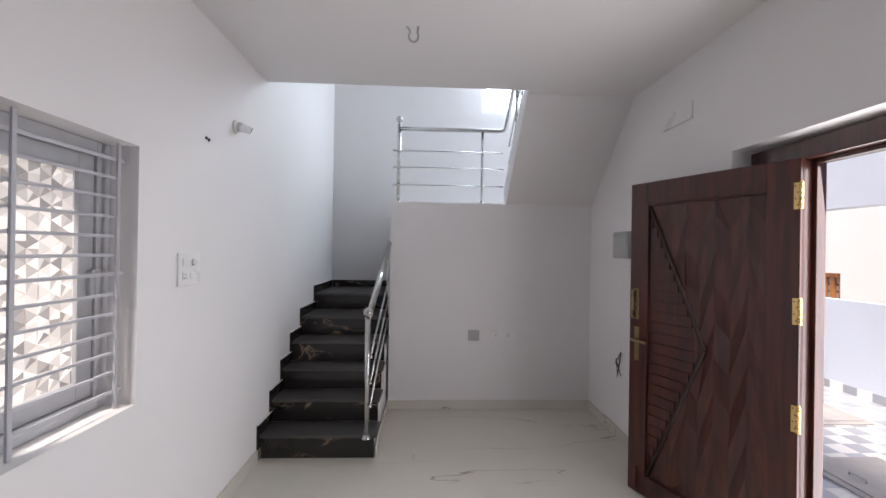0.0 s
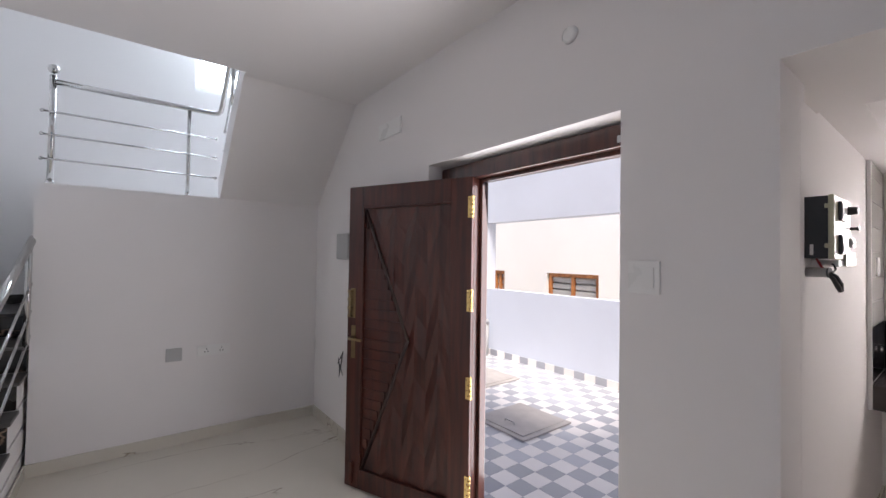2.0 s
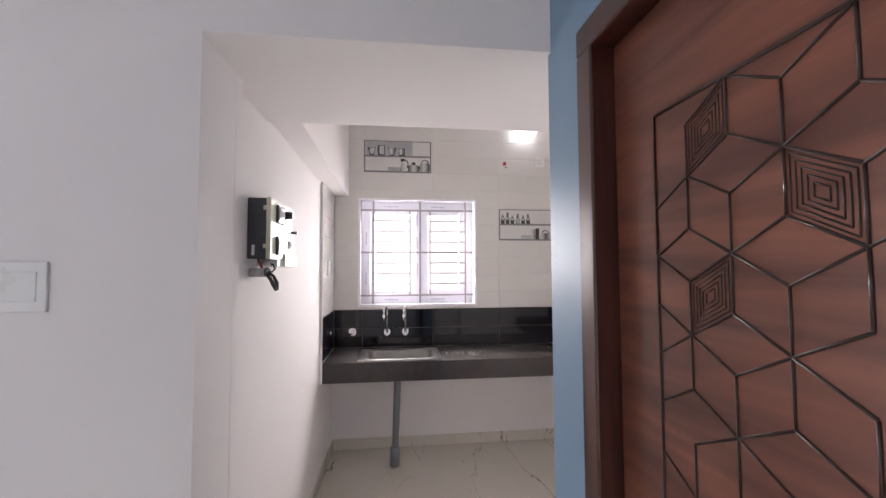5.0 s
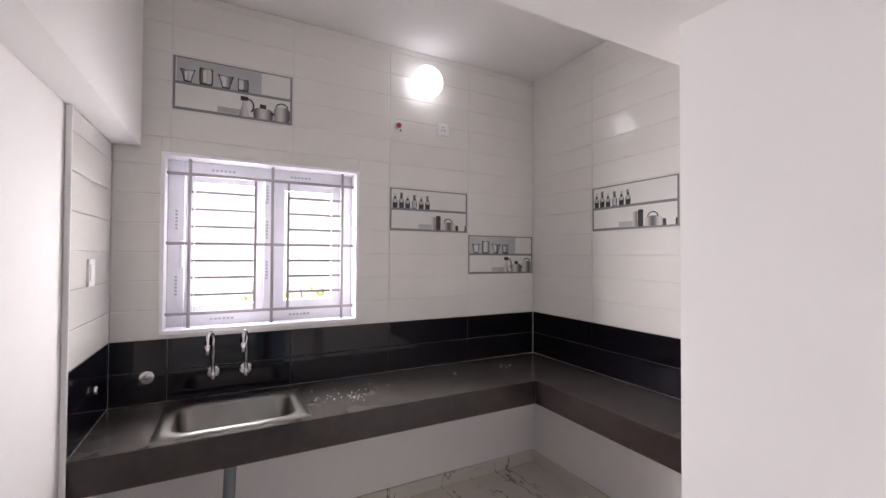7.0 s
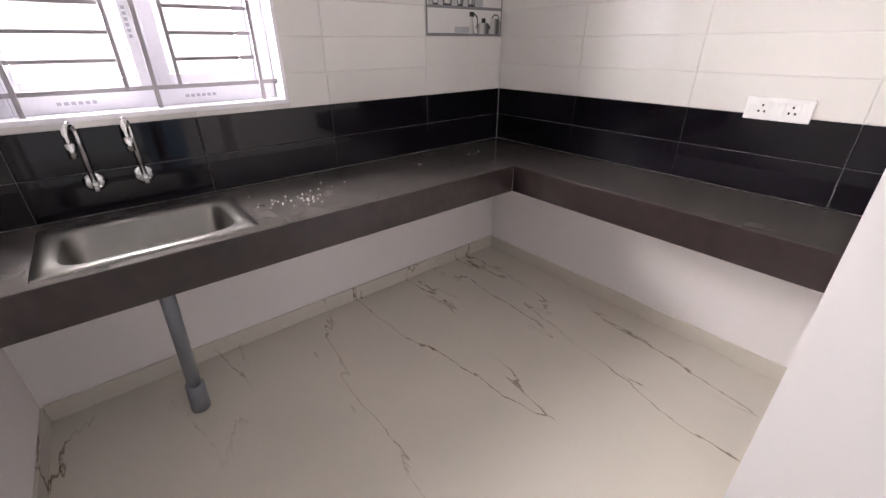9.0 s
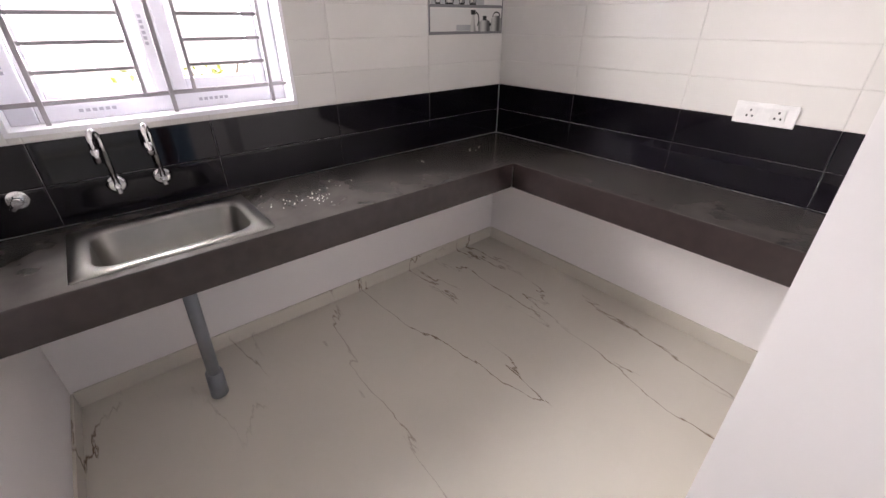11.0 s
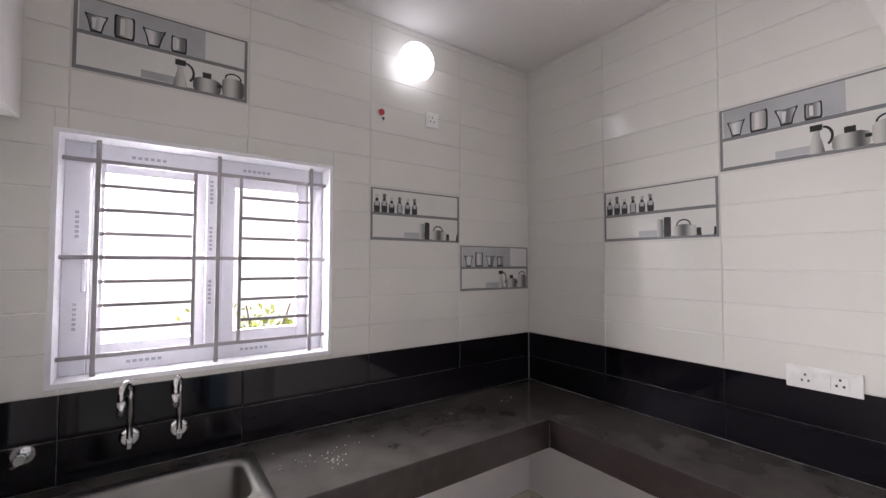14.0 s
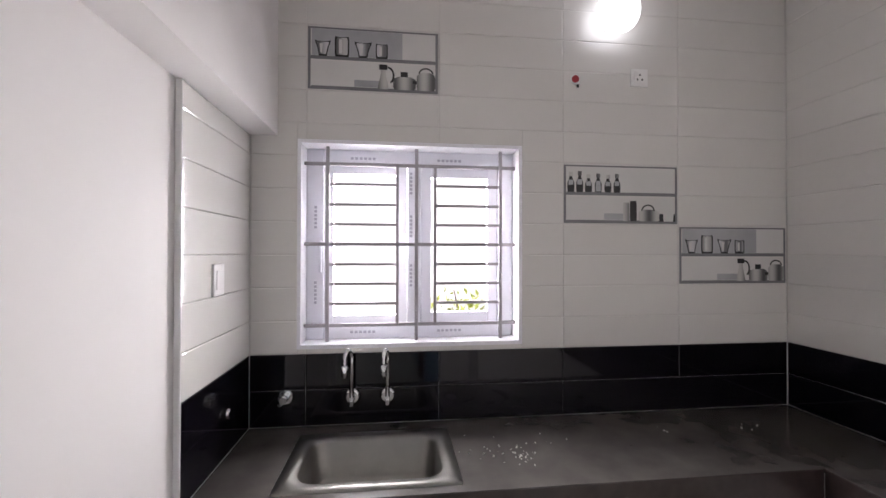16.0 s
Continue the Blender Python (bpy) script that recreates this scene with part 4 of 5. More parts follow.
part("wire", tube([(3.36, 1.25, 1.576), (3.352, 1.24, 1.560), (3.360, 1.235, 1.545), (3.352, 1.225, 1.535)], 0.004, 8), RED, wires)
part("cable_tail", tube([(3.352, 1.22, 1.528), (3.356, 1.205, 1.505), (3.370, 1.195, 1.478), (3.380, 1.19, 1.462)], [0.006, 0.007, 0.008, 0.007], 10), BLACK, wires)
part("cable_tail", tube([(3.360, 1.215, 1.528), (3.378, 1.20, 1.515), (3.390, 1.19, 1.488), (3.386, 1.188, 1.462)], [0.005, 0.006, 0.007, 0.006], 10), BLACK, wires)

# ---- hall fittings ----
sw = plate_on("switch_board", (0.0, 2.99, 1.458), "x+", 0.195, 0.165, "white switch board with fan regulator on the hall wall", "switch board", 0, 0)
part("upper_module", boxes((0.0095, 0.0135, 2.925, 3.055, 1.475, 1.512), bevel=0.001), PLASTIC, sw)
part("regulator_knob", tube([(0.0135, 3.01, 1.493), (0.027, 3.01, 1.493)], 0.016, 16), PLASTIC, sw)
low = part("lower_module", boxes((0.0095, 0.0135, 2.925, 3.055, 1.405, 1.445), bevel=0.001), PLASTIC, sw)
for y, z in ((2.945, 1.434), (2.938, 1.415), (2.953, 1.415)):
    part("socket_hole", boxes((0.0135, 0.0142, y - 0.003, y + 0.003, z - 0.003, z + 0.003)), BLACK, low)
part("rocker", boxes((0.0135, 0.0175, 2.985, 3.045, 1.409, 1.441), bevel=0.002), PLASTIC, sw)
plate_on("tv_socket", (1.995, 4.889, 0.742), "y-", 0.25, 0.085, "white double socket plate low on the hall wall", "socket", 1, 2)
gp = thing("blank_plate", (1.708, 4.889, 0.735), "small grey blank box cover on the white wall", "cover plate")
part("plate", boxes((1.652, 1.764, 4.882, 4.889, 0.68, 0.785), bevel=0.002), GREY_PLATE, gp)
es = plate_on("entrance_switch", (2.88, 1.635, 1.50), "x-", 0.115, 0.12, "white switch plate beside the entrance", "switch", 1)
holder = thing("lamp_holder", (0.0, 3.48, 2.335), "white bulb holder with a dark open end on the wall", "bulb holder")
part("base", tube([(0.0005, 3.48, 2.335), (0.02, 3.48, 2.335)], 0.042, 18), PLASTIC, holder)
part("holder", tube([(0.02, 3.48, 2.335), (0.055, 3.495, 2.328), (0.085, 3.51, 2.32)], [0.030, 0.026, 0.024], 16), PLASTIC, holder)
part("opening", tube([(0.083, 3.51, 2.321), (0.0875, 3.512, 2.319)], 0.019, 14), BLACK, holder)
holes = thing("screw_holes", (0.0, 3.15, 2.17), "two small dark screw holes in the wall", "screw holes")
part("hole", ball((0.0, 3.14, 2.172), 0.010, seg=8), BLACK, holes)
part("hole", ball((0.0, 3.165, 2.168), 0.010, seg=8), BLACK, holes)
hook = thing("fan_hook", (1.13, 3.14, 2.83), "grey iron fan hook hanging from the hall ceiling", "hook")
hp = [(1.09, 3.14, 2.829), (1.105, 3.14, 2.815)] + [(1.13 + 0.027 * math.sin(a), 3.14, 2.775 - 0.02 * math.cos(a) * 1.6) for a in [radians(-130 + 26 * k) for k in range(11)]] + [(1.155, 3.14, 2.829)]
part("hook_rod", tube(hp, 0.006, 8), GREY_PLATE, hook)
vent = thing("wall_panel_cover", (2.88, 3.48, 2.49), "pale rectangular cover panel high on the wall", "cover panel")
part("plate", boxes((2.868, 2.88, 3.33, 3.64, 2.43, 2.545), bevel=0.002), PLASTIC, vent)
db = thing("distribution_box", (2.88, 4.2, 1.64), "small grey electric distribution box on the wall", "electric box")
part("box", boxes((2.835, 2.88, 4.05, 4.30, 1.53, 1.75), bevel=0.004), GREY_PLATE, db)
part("box_door", boxes((2.828, 2.8345, 4.06, 4.29, 1.54, 1.74), bevel=0.002), GREY_PLATE, db)
hw = thing("loose_wires", (2.88, 4.2, 0.66), "tangle of thin dark wires hanging from the wall", "wires")
random.seed(5)
for k in range(4):
    pts = [(2.879, 4.22, 0.74)]
    for q in range(9):
        a = q * 0.9 + k
        pts.append((2.84 + 0.02 * math.sin(a * 1.3), 4.20 + 0.05 * math.cos(a), 0.63 + 0.07 * math.sin(a) - 0.01 * k))
    part("wire", tube(pts, 0.0025, 6), BLACK, hw)
plug = thing("blank_rose", (2.88, 1.96, 2.53), "round white ceiling-rose cover on the wall", "cover plate")
part("cover", tube([(2.8795, 1.96, 2.53), (2.868, 1.96, 2.53), (2.862, 1.96, 2.53)], [0.038, 0.036, 0.026], 20), PLASTIC, plug)
spot = thing("spot_holder", (2.88, 0.505, 2.37), "small white bulb holder with a dark end on the wall", "bulb holder")
part("base", tube([(2.8795, 0.505, 2.37), (2.868, 0.505, 2.37)], 0.024, 18), PLASTIC, spot)
part("holder", tube([(2.868, 0.505, 2.37), (2.842, 0.505, 2.365)], [0.017, 0.015], 14), PLASTIC, spot)
part("opening", tube([(2.8425, 0.505, 2.365), (2.839, 0.505, 2.3645)], 0.0125, 12), BLACK, spot)

# ---- outside ----
structure("ground", boxes((-300, 300, -300, 300, -0.30, -0.135)), GROUND, "bare sandy ground around the house", "ground")
structure("porch_wall", boxes((6.40, 6.55, 1.5, 6.13, -0.12, 1.03)), PORCH_PAINT, "low pale blue porch wall", "wall")
structure("porch_beam", boxes((6.40, 6.62, 1.5, 7.4, 2.18, 3.08)), PORCH_PAINT, "pale blue porch beam", "beam")
pillar = structure("porch_pillar", boxes((6.40, 6.62, 6.13, 6.45, -0.12, 2.18), (6.30, 6.66, 6.09, 6.49, -0.12, -0.02), bevel=0.004), PORCH_PAINT, "pale blue square porch pillar", "pillar")
structure("porch_side_wall", boxes((3.112, 5.65, 1.502, 1.56, -0.12, 3.1), (5.652, 6.40, 1.36, 1.5, -0.12, 1.03)), PORCH_PAINT, "pale porch end wall", "wall")
structure("porch_skirting", boxes(*[(6.388, 6.40, 1.5 + 0.333 * i, 1.5 + 0.333 * i + 0.165, -0.1, 0.0) for i in range(14)]), TILE_DARK, "grey tile skirting of the porch wall", "skirting")
structure("porch_skirting_light", boxes(*[(6.388, 6.40, 1.5 + 0.333 * i + 0.167, 1.5 + 0.333 * i + 0.332, -0.1, 0.0) for i in range(14)]), TILE_LIGHT, "white tile skirting of the porch wall", "skirting")
slab = structure("porch_floor", boxes((3.11, 6.7, 1.5, 9.0, -0.16, -0.108)), GROUT, "porch floor of grey and white checkered tiles", "floor")

house = thing("neighbour_house", (9.5, 6.0, -0.13), "white neighbouring house with orange wooden windows", "house")
part("wall", boxes((8.5, 14.0, -6.0, 16.0, 1.27, 6.2)), FACADE, house)
part("wall", boxes((8.5, 14.0, -6.0, 16.0, -0.13, 0.2)), FACADE, house)
for y0, y1 in ((-6.0, 5.25), (6.47, 7.70), (8.1, 16.0)):
    part("wall", boxes((8.5, 14.0, y0, y1, 0.2, 1.27)), FACADE, house)
part("back_wall", boxes((8.8, 14.0, 5.25, 6.47, 0.2, 1.27)), FACADE, house)
part("back_wall", boxes((8.8, 14.0, 7.70, 8.1, 0.2, 1.27)), FACADE, house)
part("roof", boxes((8.2, 14.3, -6.3, 16.3, 6.2, 6.45)), FACADE, house)
for y0, y1 in ((5.26, 6.46), (7.71, 8.09)):
    w = part("window", boxes((8.56, 8.64, y0, y0 + 0.08, 0.2, 1.27), (8.56, 8.64, y1 - 0.08, y1, 0.2, 1.27), (8.56, 8.64, y0 + 0.08, y1 - 0.08, 1.19, 1.27), (8.56, 8.64, y0 + 0.08, y1 - 0.08, 0.2, 0.28),
                             (8.56, 8.64, (y0 + y1) / 2 - 0.04, (y0 + y1) / 2 + 0.04, 0.28, 1.19), bevel=0.004), ORANGE_WOOD, house, "orange varnished wooden window")
    for k in range(7):
        part("shutter_slat", boxes((8.60, 8.66, y0 + 0.08, y1 - 0.08, 0.30 + 0.13 * k, 0.40 + 0.13 * k)), GREY_PLATE, w)
# Added wall, out of view: keeps the sun off the hall window.
structure("sun_block_wall_west", boxes((-3.2, -3.0, -3.0, 9.0, -0.13, 2.6)), mat("warm_plaster", (0.62, 0.50, 0.38), 0.8, vary=0.08), "unseen warm plastered wall added outside the hall window to block the sun", "wall")

for i, (x, y) in enumerate(((4.62, 3.73), (5.35, 5.05))):
    mh = thing("inspection_cover", (x, y, -0.1), "grey cement inspection chamber cover in the porch floor", "chamber cover", "porch chamber covers")
    part("kerb", boxes((x - 0.36, x + 0.36, y - 0.34, y + 0.34, -0.099, -0.080), bevel=0.006), CEMENT, mh)
    part("lid", boxes((x - 0.31, x + 0.31, y - 0.29, y + 0.29, -0.0795, -0.070), bevel=0.003), CEMENT, mh)
    part("lid_handle", tube([(x - 0.18, y - 0.06, -0.070), (x - 0.18, y - 0.06, -0.050), (x - 0.18, y + 0.06, -0.050), (x - 0.18, y + 0.06, -0.070)], 0.006, 8), GREY_PLATE, mh)

post = thing("pipe_post", (6.28, 6.0, -0.1), "short grey capped pipe standing by the porch pillar", "pipe")
part("pipe", tube([(6.28, 6.0, -0.1), (6.28, 6.0, 0.45)], 0.05, 14), GREY_PLATE, post)
part("pipe_cap", tube([(6.28, 6.0, 0.45), (6.28, 6.0, 0.52)], [0.065, 0.03], 14), GREY_PLATE, post)

bush = thing("bush", (8.6, 0.0, -0.13), "yellow-green leafy bush outside the kitchen window", "bush")
random.seed(9)
for k in range(5):
    a = k * 1.256
    part("stem", tube([(8.6, -0.3, -0.13), (8.6 + 0.15 * math.cos(a), -0.3 + 0.15 * math.sin(a), 0.6), (8.6 + 0.35 * math.cos(a), -0.3 + 0.4 * math.sin(a), 1.2)], [0.03, 0.02, 0.008], 7), BARK, bush)
bm = bmesh.new()
for k in range(1500):
    p = Vector((random.gauss(8.6, 0.35), random.gauss(-0.35, 0.42), random.uniform(0.3, 1.12) + random.gauss(0, 0.08)))
    q = Euler((random.uniform(0, 6), random.uniform(0, 6), random.uniform(0, 6))).to_matrix()
    s = random.uniform(0.03, 0.06)
    vs = [bm.verts.new(p + q @ Vector(c) * s) for c in ((-1, 0, 0), (0, 0.45, 0.1), (1.2, 0, 0), (0, -0.45, 0.1))]
    bm.faces.new(vs)
part("crown", bm, LEAF, bush)

# ---- printed picture tiles ----
def silhouette(profile, cx, z0, w, h):
    """Upright outline from half widths going up, mirrored."""
    n = len(profile) - 1
    right = [(cx + w / 2 * p, z0 + h * i / n) for i, p in enumerate(profile)]
    left = [(cx - w / 2 * p, z0 + h * i / n) for i, p in enumerate(profile)][::-1]
    return right + left


CUP = (0.5, 0.55, 0.62, 0.7, 0.8, 0.95, 1.0)
CAN = (0.9, 1.0, 1.0, 1.0, 1.0, 1.0, 0.9)
FLASK = (1.0, 0.92, 0.8, 0.66, 0.52, 0.42, 0.5)
POT = (0.85, 1.0, 1.0, 1.0, 1.0, 0.95, 0.5)
JAR = (0.9, 1.0, 1.0, 0.95, 0.55, 0.3, 0.35)


def picture_tile(wall, origin, u, n, kind):
    """Glazed tile 0.603 x 0.298 printed with two shelves of kitchenware."""
    o = Vector(origin)
    W, H = 0.600, 0.2955

    def at(a, z, d):
        return o + u * a + Vector((0, 0, z)) + n * d

    def rect(a0, a1, z0, z1, d):
        bm = bmesh.new()
        bm.faces.new([bm.verts.new(at(a, z, d)) for a, z in ((a0, z0), (a1, z0), (a1, z1), (a0, z1))])
        return bm

    def poly(pts, d):
        bm = bmesh.new()
        bm.faces.new([bm.verts.new(at(a, z, d)) for a, z in pts])
        return bm

    def ring(cx, cz, rx, rz, t, d, a0=0, a1=180):
        bm = bmesh.new()
        rows = []
        for k in range(11):
            a = radians(a0 + (a1 - a0) * k / 10)
            rows.append([bm.verts.new(at(cx + (rx - s) * math.cos(a), cz + (rz - s) * math.sin(a), d)) for s in (0, t)])
        for p, q in zip(rows, rows[1:]):
            bm.faces.new((p[0], q[0], q[1], p[1]))
        return bm

    a, b = at(0.0015, 0.001, -0.012), at(W - 0.0015, H - 0.001, 0)
    tile = part("picture_tile", boxes((min(a.x, b.x), max(a.x, b.x), min(a.y, b.y), max(a.y, b.y), a.z, b.z), bevel=0.001), WHITE_TILE, wall, "glazed tile printed with shelves of kitchenware")

    def put(name, bm, m):
        part(name, bm, m, tile)

    for nm, r in (("printed_border", (0.004, 0.016, 0.006, 0.29)), ("printed_border", (0.584, 0.596, 0.006, 0.29)), ("printed_border", (0.016, 0.584, 0.282, 0.290))):
        put(nm, rect(*r, 0.0006), PRINT_FRAME)
    for z in (0.006, 0.143):
        put("printed_shelf", poly([(0.004, z), (0.596, z), (0.580, z + 0.016), (0.020, z + 0.016)], 0.0006), PRINT_FRAME)
    put("printed_back", rect(0.020, 0.580, 0.023, 0.135, 0.0005), PRINT_LIGHT)
    put("printed_back", rect(0.020, 0.580, 0.160, 0.281, 0.0005), PRINT_LIGHT)
    put("printed_shade", rect(0.21, 0.345, 0.024, 0.055, 0.0008), PRINT_SHADE)
    if kind == "cups":
        put("printed_shade", rect(0.020, 0.43, 0.160, 0.281, 0.0008), PRINT_SHADE)
        for prof, cx, w, h, m in ((CUP, 0.07, 0.07, 0.062, PRINT_GLASS), (CAN, 0.155, 0.065, 0.085, PRINT_METAL), (CUP, 0.25, 0.078, 0.064, PRINT_GLASS), (CAN, 0.335, 0.055, 0.062, PRINT_GLASS)):
            put("printed_cup", poly(silhouette(prof, cx, 0.158, w, h + 0.010), 0.0012), PRINT_DARK)
            put("printed_glass", poly(silhouette(prof, cx, 0.166, w * 0.80, h - 0.006), 0.0015), m)
            put("printed_gleam", poly(silhouette(prof, cx - w * 0.10, 0.172, w * 0.22, h - 0.02), 0.0018), PRINT_LIGHT)
            put("printed_rim", poly([(cx + w * 0.5 * math.cos(k * 0.5236), 0.158 + h + 0.010 + 0.006 * math.sin(k * 0.5236)) for k in range(12)], 0.0018), PRINT_SHADE)
        put("printed_flask", poly(silhouette(FLASK, 0.342, 0.018, 0.05, 0.095), 0.0012), PRINT_METAL)
        put("printed_flask_top", rect(0.323, 0.361, 0.108, 0.132, 0.0013), PRINT_DARK)
        put("printed_flask_handle", ring(0.362, 0.082, 0.032, 0.042, 0.009, 0.0012, -60, 90), PRINT_DARK)
        put("printed_pot", poly(silhouette(POT, 0.44, 0.018, 0.105, 0.062), 0.0012), PRINT_METAL)
        put("printed_pot_knob", rect(0.422, 0.455, 0.078, 0.102, 0.0013), PRINT_DARK)
        put("printed_pot", poly(silhouette(POT, 0.540, 0.018, 0.088, 0.085), 0.0014), PRINT_METAL)
        put("printed_pot_handle", ring(0.540, 0.098, 0.035, 0.028, 0.007, 0.0013), PRINT_DARK)
        put("printed_pot_grip", rect(0.478, 0.496, 0.048, 0.062, 0.0015), PRINT_DARK)
    else:
        for cx, h in ((0.04, 0.095), (0.085, 0.10), (0.13, 0.085), (0.18, 0.09), (0.23, 0.085), (0.277, 0.09)):
            put("printed_jar", poly(silhouette(JAR, cx, 0.158, 0.036, h), 0.0012), PRINT_DARK)
            put("printed_glass", rect(cx - 0.012, cx + 0.012, 0.160 + h * 0.34, 0.158 + h * 0.62, 0.0015), PRINT_SHADE)
            put("printed_cap", rect(cx - 0.010, cx + 0.010, 0.158 + h * 0.80, 0.158 + h * 1.02, 0.0016), PRINT_METAL)
            if 0.17 < cx < 0.2:
                put("printed_spice", rect(cx - 0.013, cx + 0.013, 0.162, 0.19, 0.0016), PRINT_SHADE)
        put("printed_canister", poly(silhouette(CAN, 0.325, 0.018, 0.032, 0.092), 0.0012), PRINT_METAL)
        put("printed_canister", poly(silhouette(CAN, 0.362, 0.018, 0.036, 0.10), 0.0013), PRINT_DARK)
        put("printed_kettle", poly(silhouette(POT, 0.445, 0.018, 0.11, 0.058), 0.0012), PRINT_METAL)
        put("printed_kettle_handle", ring(0.440, 0.070, 0.036, 0.032, 0.007, 0.0013), PRINT_DARK)
        put("printed_shade", rect(0.50, 0.585, 0.018, 0.055, 0.0010), PRINT_DARK)
        put("printed_jug", poly(silhouette(JAR, 0.548, 0.018, 0.055, 0.105), 0.0014), PRINT_LIGHT)


ROW, COL = 0.1493, 0.603
EAST_U, EAST_N = Vector((0, -1, 0)), Vector((-1, 0, 0))
SOUTH_U, SOUTH_N = Vector((-1, 0, 0)), Vector((0, 1, 0))
pics = [(wall_ke, (5.386, 1.0235, 1.187 + 8 * ROW), EAST_U, EAST_N, "cups"), (wall_ke, (5.386, 1.0235 - 2 * COL, 1.187 + 4 * ROW), EAST_U, EAST_N, "jars"),
        (wall_ke, (5.386, 1.0235 - 3 * COL, 1.187 + 2 * ROW), EAST_U, EAST_N, "cups"), (wall_ks, (4.7905, -1.391, 1.187 + 4 * ROW), SOUTH_U, SOUTH_N, "jars"),
        (wall_ks, (4.7905 - COL, -1.391, 1.187 + 6 * ROW), SOUTH_U, SOUTH_N, "cups")]
for w, o, u, n, k in pics:
    picture_tile(w, o, u, n, k)

# ---- wall tiles, one piece each ----
def minus(r, hole):
    """What is left of a rectangle round a hole, as rectangles."""
    a0, a1, z0, z1 = r
    h0, h1, k0, k1 = hole
    if a1 <= h0 or a0 >= h1 or z1 <= k0 or z0 >= k1:
        return [r]
    out = []
    if a0 < h0:
        out.append((a0, h0, z0, z1))
    if a1 > h1:
        out.append((h1, a1, z0, z1))
    m0, m1 = max(a0, h0), min(a1, h1)
    if z0 < k0:
        out.append((m0, m1, z0, k0))
    if z1 > k1:
        out.append((m0, m1, k1, z1))
    return out


TILE_MESH = {}


def tile_piece(name, wall, origin, size, axis, material):
    """A glazed tile with eased edges; equal sizes share one mesh. Size: width, height; axis: the wall's normal axis."""
    key = (round(size[0], 4), round(size[1], 4), axis, material.name)
    if key not in TILE_MESH:
        w, h, g = size[0] / 2 - 0.0005, size[1] / 2 - 0.0005, 0.004
        bm = bmesh.new()
        loops = [[(-w, -h, -0.01), (w, -h, -0.01), (w, h, -0.01), (-w, h, -0.01)], [(-w, -h, -0.0016), (w, -h, -0.0016), (w, h, -0.0016), (-w, h, -0.0016)],
                 [(-w + g, -h + g, 0), (w - g, -h + g, 0), (w - g, h - g, 0), (-w + g, h - g, 0)]]
        rows = [[bm.verts.new((p[0], p[1], p[2])) for p in lp2] for lp2 in loops]
        for a, b in zip(rows, rows[1:]):
            for i in range(4):
                bm.faces.new((a[i], a[(i + 1) % 4], b[(i + 1) % 4], b[i]))
        bm.faces.new(rows[-1])
        frames = {"x-": Matrix(((0, 0, -1), (-1, 0, 0), (0, 1, 0))), "y+": Matrix(((-1, 0, 0), (0, 0, 1), (0, 1, 0))), "y-": Matrix(((1, 0, 0), (0, 0, -1), (0, 1, 0)))}
        bmesh.ops.transform(bm, matrix=frames[axis].to_4x4(), verts=bm.verts[:])
        TILE_MESH[key] = finish(name, bm, material)
    ob = new(name, TILE_MESH[key])
    ob.location = origin
    ob.parent = wall
    return ob


# mortar bed behind the tiles
part("grout_bed", boxes((5.3895, 5.4205, -1.4249, WY0 - 0.013, 0.865, 3.018), (5.3895, 5.4205, WY1 + 0.013, 1.267, 0.865, 3.018), (5.3895, 5.4205, WY0 - 0.013, WY1 + 0.013, 0.865, WZ0 - 0.013),
                        (5.3895, 5.4205, WY0 - 0.013, WY1 + 0.013, WZ1 + 0.013, 3.018)), GROUT, wall_ke)
part("grout_bed", boxes((3.545, 5.389, -1.4255, -1.3945, 0.865, 3.018), (3.419, 3.545, -1.4255, -1.3945, 0.865, 2.154)), GROUT, wall_ks)
rows_z = [(0.8655, 1.026, BLACK_TILE), (1.026, 1.187, BLACK_TILE)] + [(1.187 + ROW * i, min(3.018, 1.187 + ROW * (i + 1)), WHITE_TILE) for i in range(13)]
hole = (WY0 - 0.012, WY1 + 0.012, WZ0 - 0.012, WZ1 + 0.012)
cols_e = [1.264, 1.0235] + [1.0235 - COL * i for i in range(1, 4)] + [-1.3895]
for hi, lo in zip(cols_e, cols_e[1:]):
    for z0, z1, m in rows_z:
        skip = any(w is wall_ke and abs(o[1] - hi) < 0.01 and o[2] - 0.01 < z0 < o[2] + 0.2 for w, o, *_ in pics)
        if skip:
            continue
        for a0, a1, b0, b1 in minus((lo, hi, z0, z1), hole):
            if a1 - a0 > 0.012 and b1 - b0 > 0.012:
                tile_piece("tile", wall_ke, (5.386, (a0 + a1) / 2, (b0 + b1) / 2), (a1 - a0, b1 - b0), "x-", m)
cols_s = [5.386, 4.7905, 4.7905 - COL, 4.7905 - 2 * COL, 3.419]
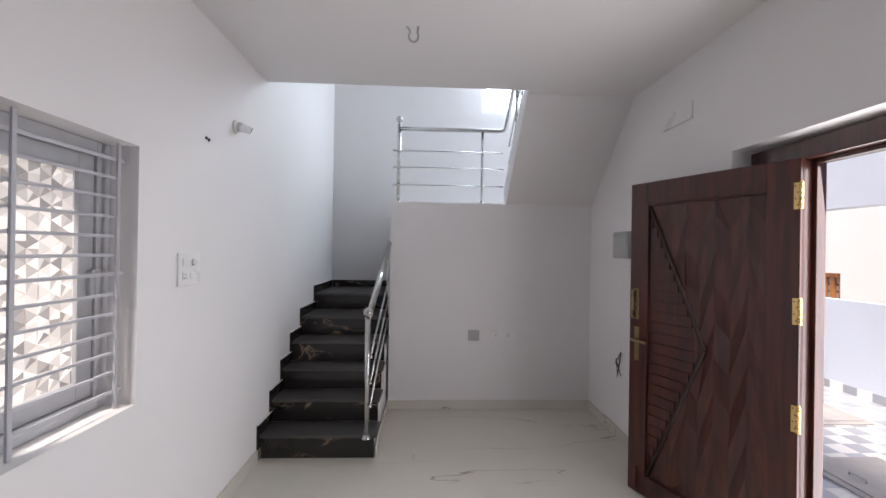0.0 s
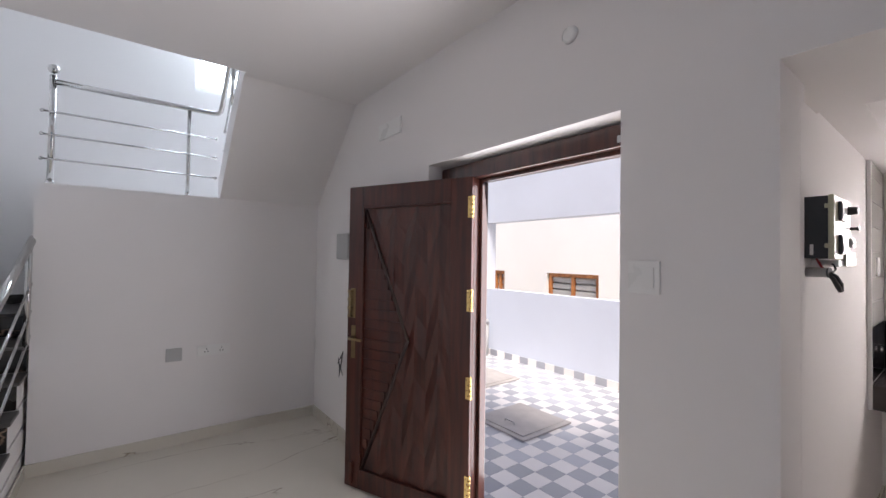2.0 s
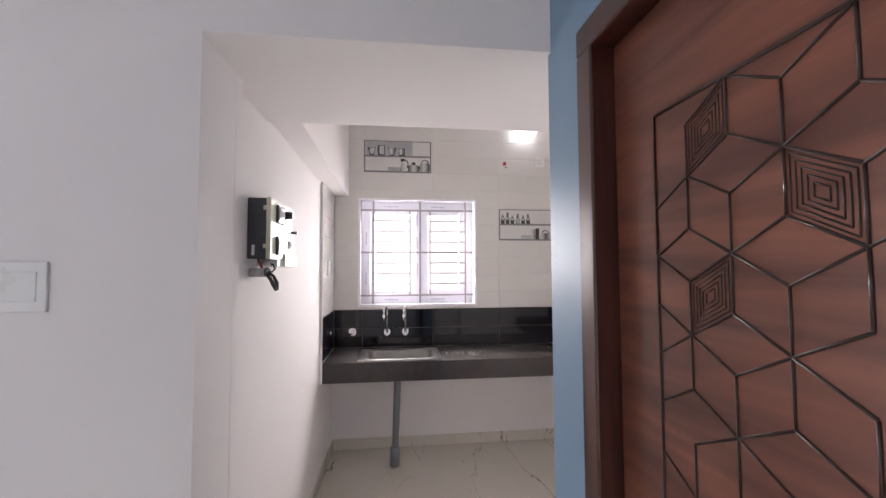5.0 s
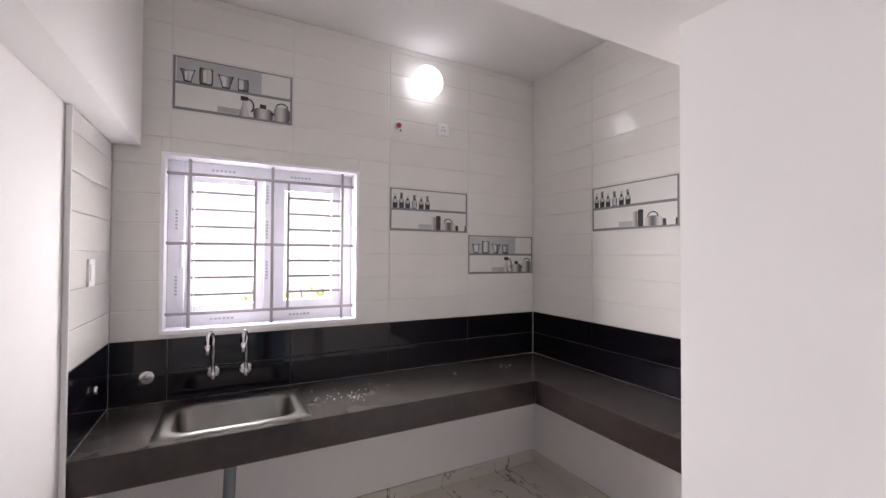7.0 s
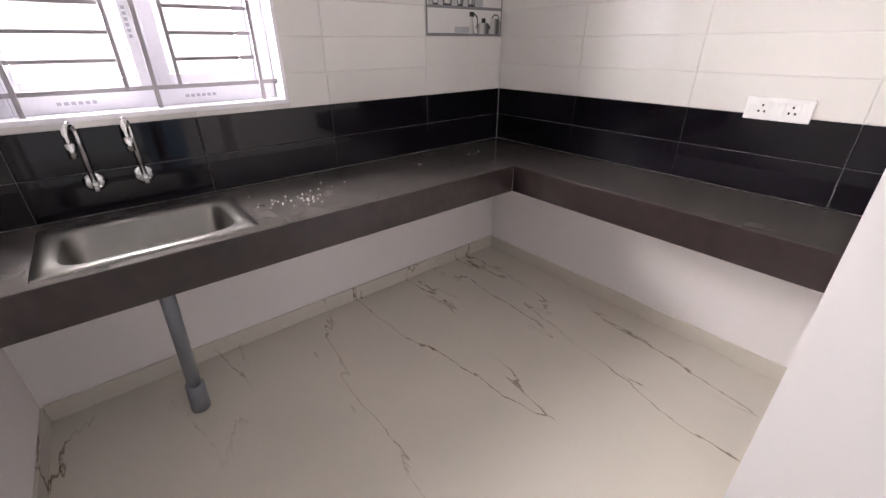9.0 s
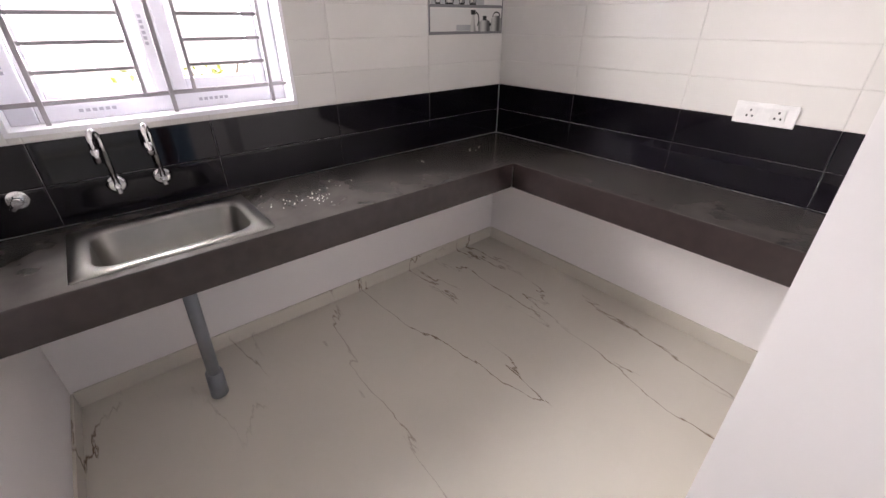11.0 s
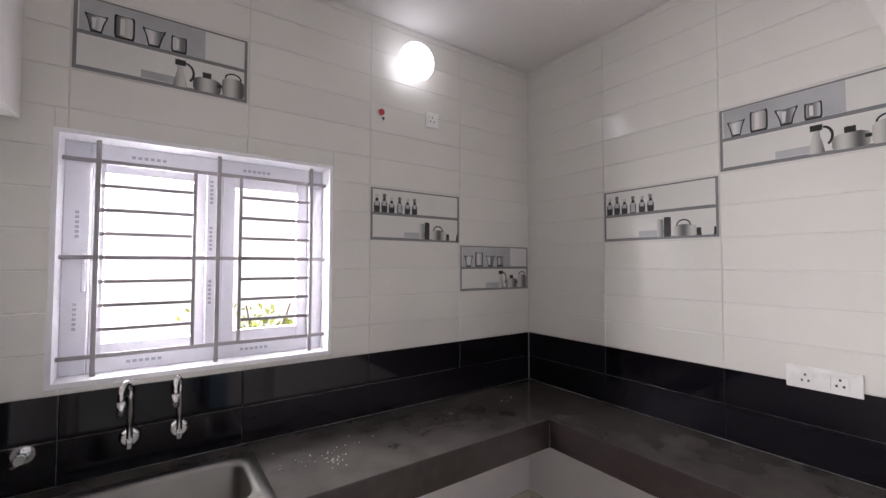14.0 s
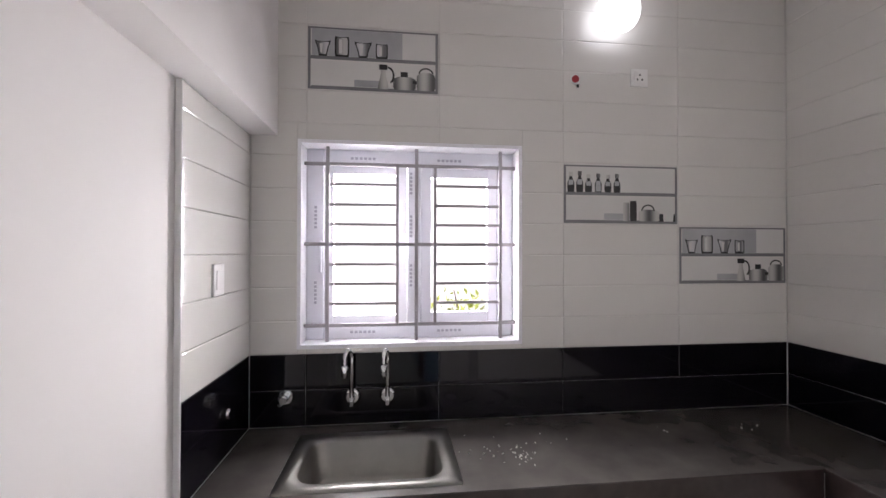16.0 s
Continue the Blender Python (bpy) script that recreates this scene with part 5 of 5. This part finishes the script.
for hi, lo in zip(cols_s, cols_s[1:]):
    for z0, z1, m in rows_z:
        if lo == 3.419 and z1 > 2.2:
            continue
        if any(w is wall_ks and abs(o[0] - hi) < 0.01 and o[2] - 0.01 < z0 < o[2] + 0.2 for w, o, *_ in pics):
            continue
        tile_piece("tile", wall_ks, ((hi + lo) / 2, -1.391, (z0 + z1) / 2), (hi - lo, z1 - z0), "y+", m)
wall_kn = bpy.data.objects["wall_kitchen_north"]
part("grout_bed", boxes((4.80, 5.385, 1.268, 1.2805, 0.722, 2.169)), GROUT, wall_kn)
for z0, z1, m in rows_z:
    if z0 < 2.16:
        tile_piece("tile", wall_kn, (5.0925, 1.264, (z0 + min(z1, 2.168)) / 2), (0.583, min(z1, 2.168) - z0), "y-", m)

structure("trim", boxes((4.789, 4.799, 1.259, 1.2795, 0.722, 2.168), bevel=0.004), PLASTIC, "white rounded edge trim beside the wall tiles", "trim")

# ---- porch floor tiles ----
CELL = 0.1667
cell_mesh = {}
for m in (TILE_LIGHT, TILE_DARK):
    cell_mesh[m.name] = finish("tile", boxes((-CELL / 2 + 0.0008, CELL / 2 - 0.0008, -CELL / 2 + 0.0008, CELL / 2 - 0.0008, -0.008, 0.0)), m)
rest = {TILE_LIGHT.name: bmesh.new(), TILE_DARK.name: bmesh.new()}
for i in range(20):
    for j in range(45):
        x, y = 3.20 + CELL * (i + 0.5) - 0.085, 1.5 + CELL * (j + 0.5)
        m = TILE_DARK if (i + j) % 2 else TILE_LIGHT
        if 3.9 < x < 6.4 and 2.5 < y < 5.75 and (x - 3.9) * 0.8 + 2.35 < y < (x - 3.9) * 0.8 + 5.0:
            ob = new("tile", cell_mesh[m.name])
            ob.location = (x, y, -0.1)
            ob.parent = slab
        else:
            add_box(rest[m.name], x - CELL / 2 + 0.0008, x + CELL / 2 - 0.0008, y - CELL / 2 + 0.0008, y + CELL / 2 - 0.0008, -0.1075, -0.1)
for key, m in ((TILE_LIGHT.name, TILE_LIGHT), (TILE_DARK.name, TILE_DARK)):
    bmesh.ops.recalc_face_normals(rest[key], faces=rest[key].faces[:])
    tagged(part("outer_tiles", rest[key], m, slab), kind="stuff")
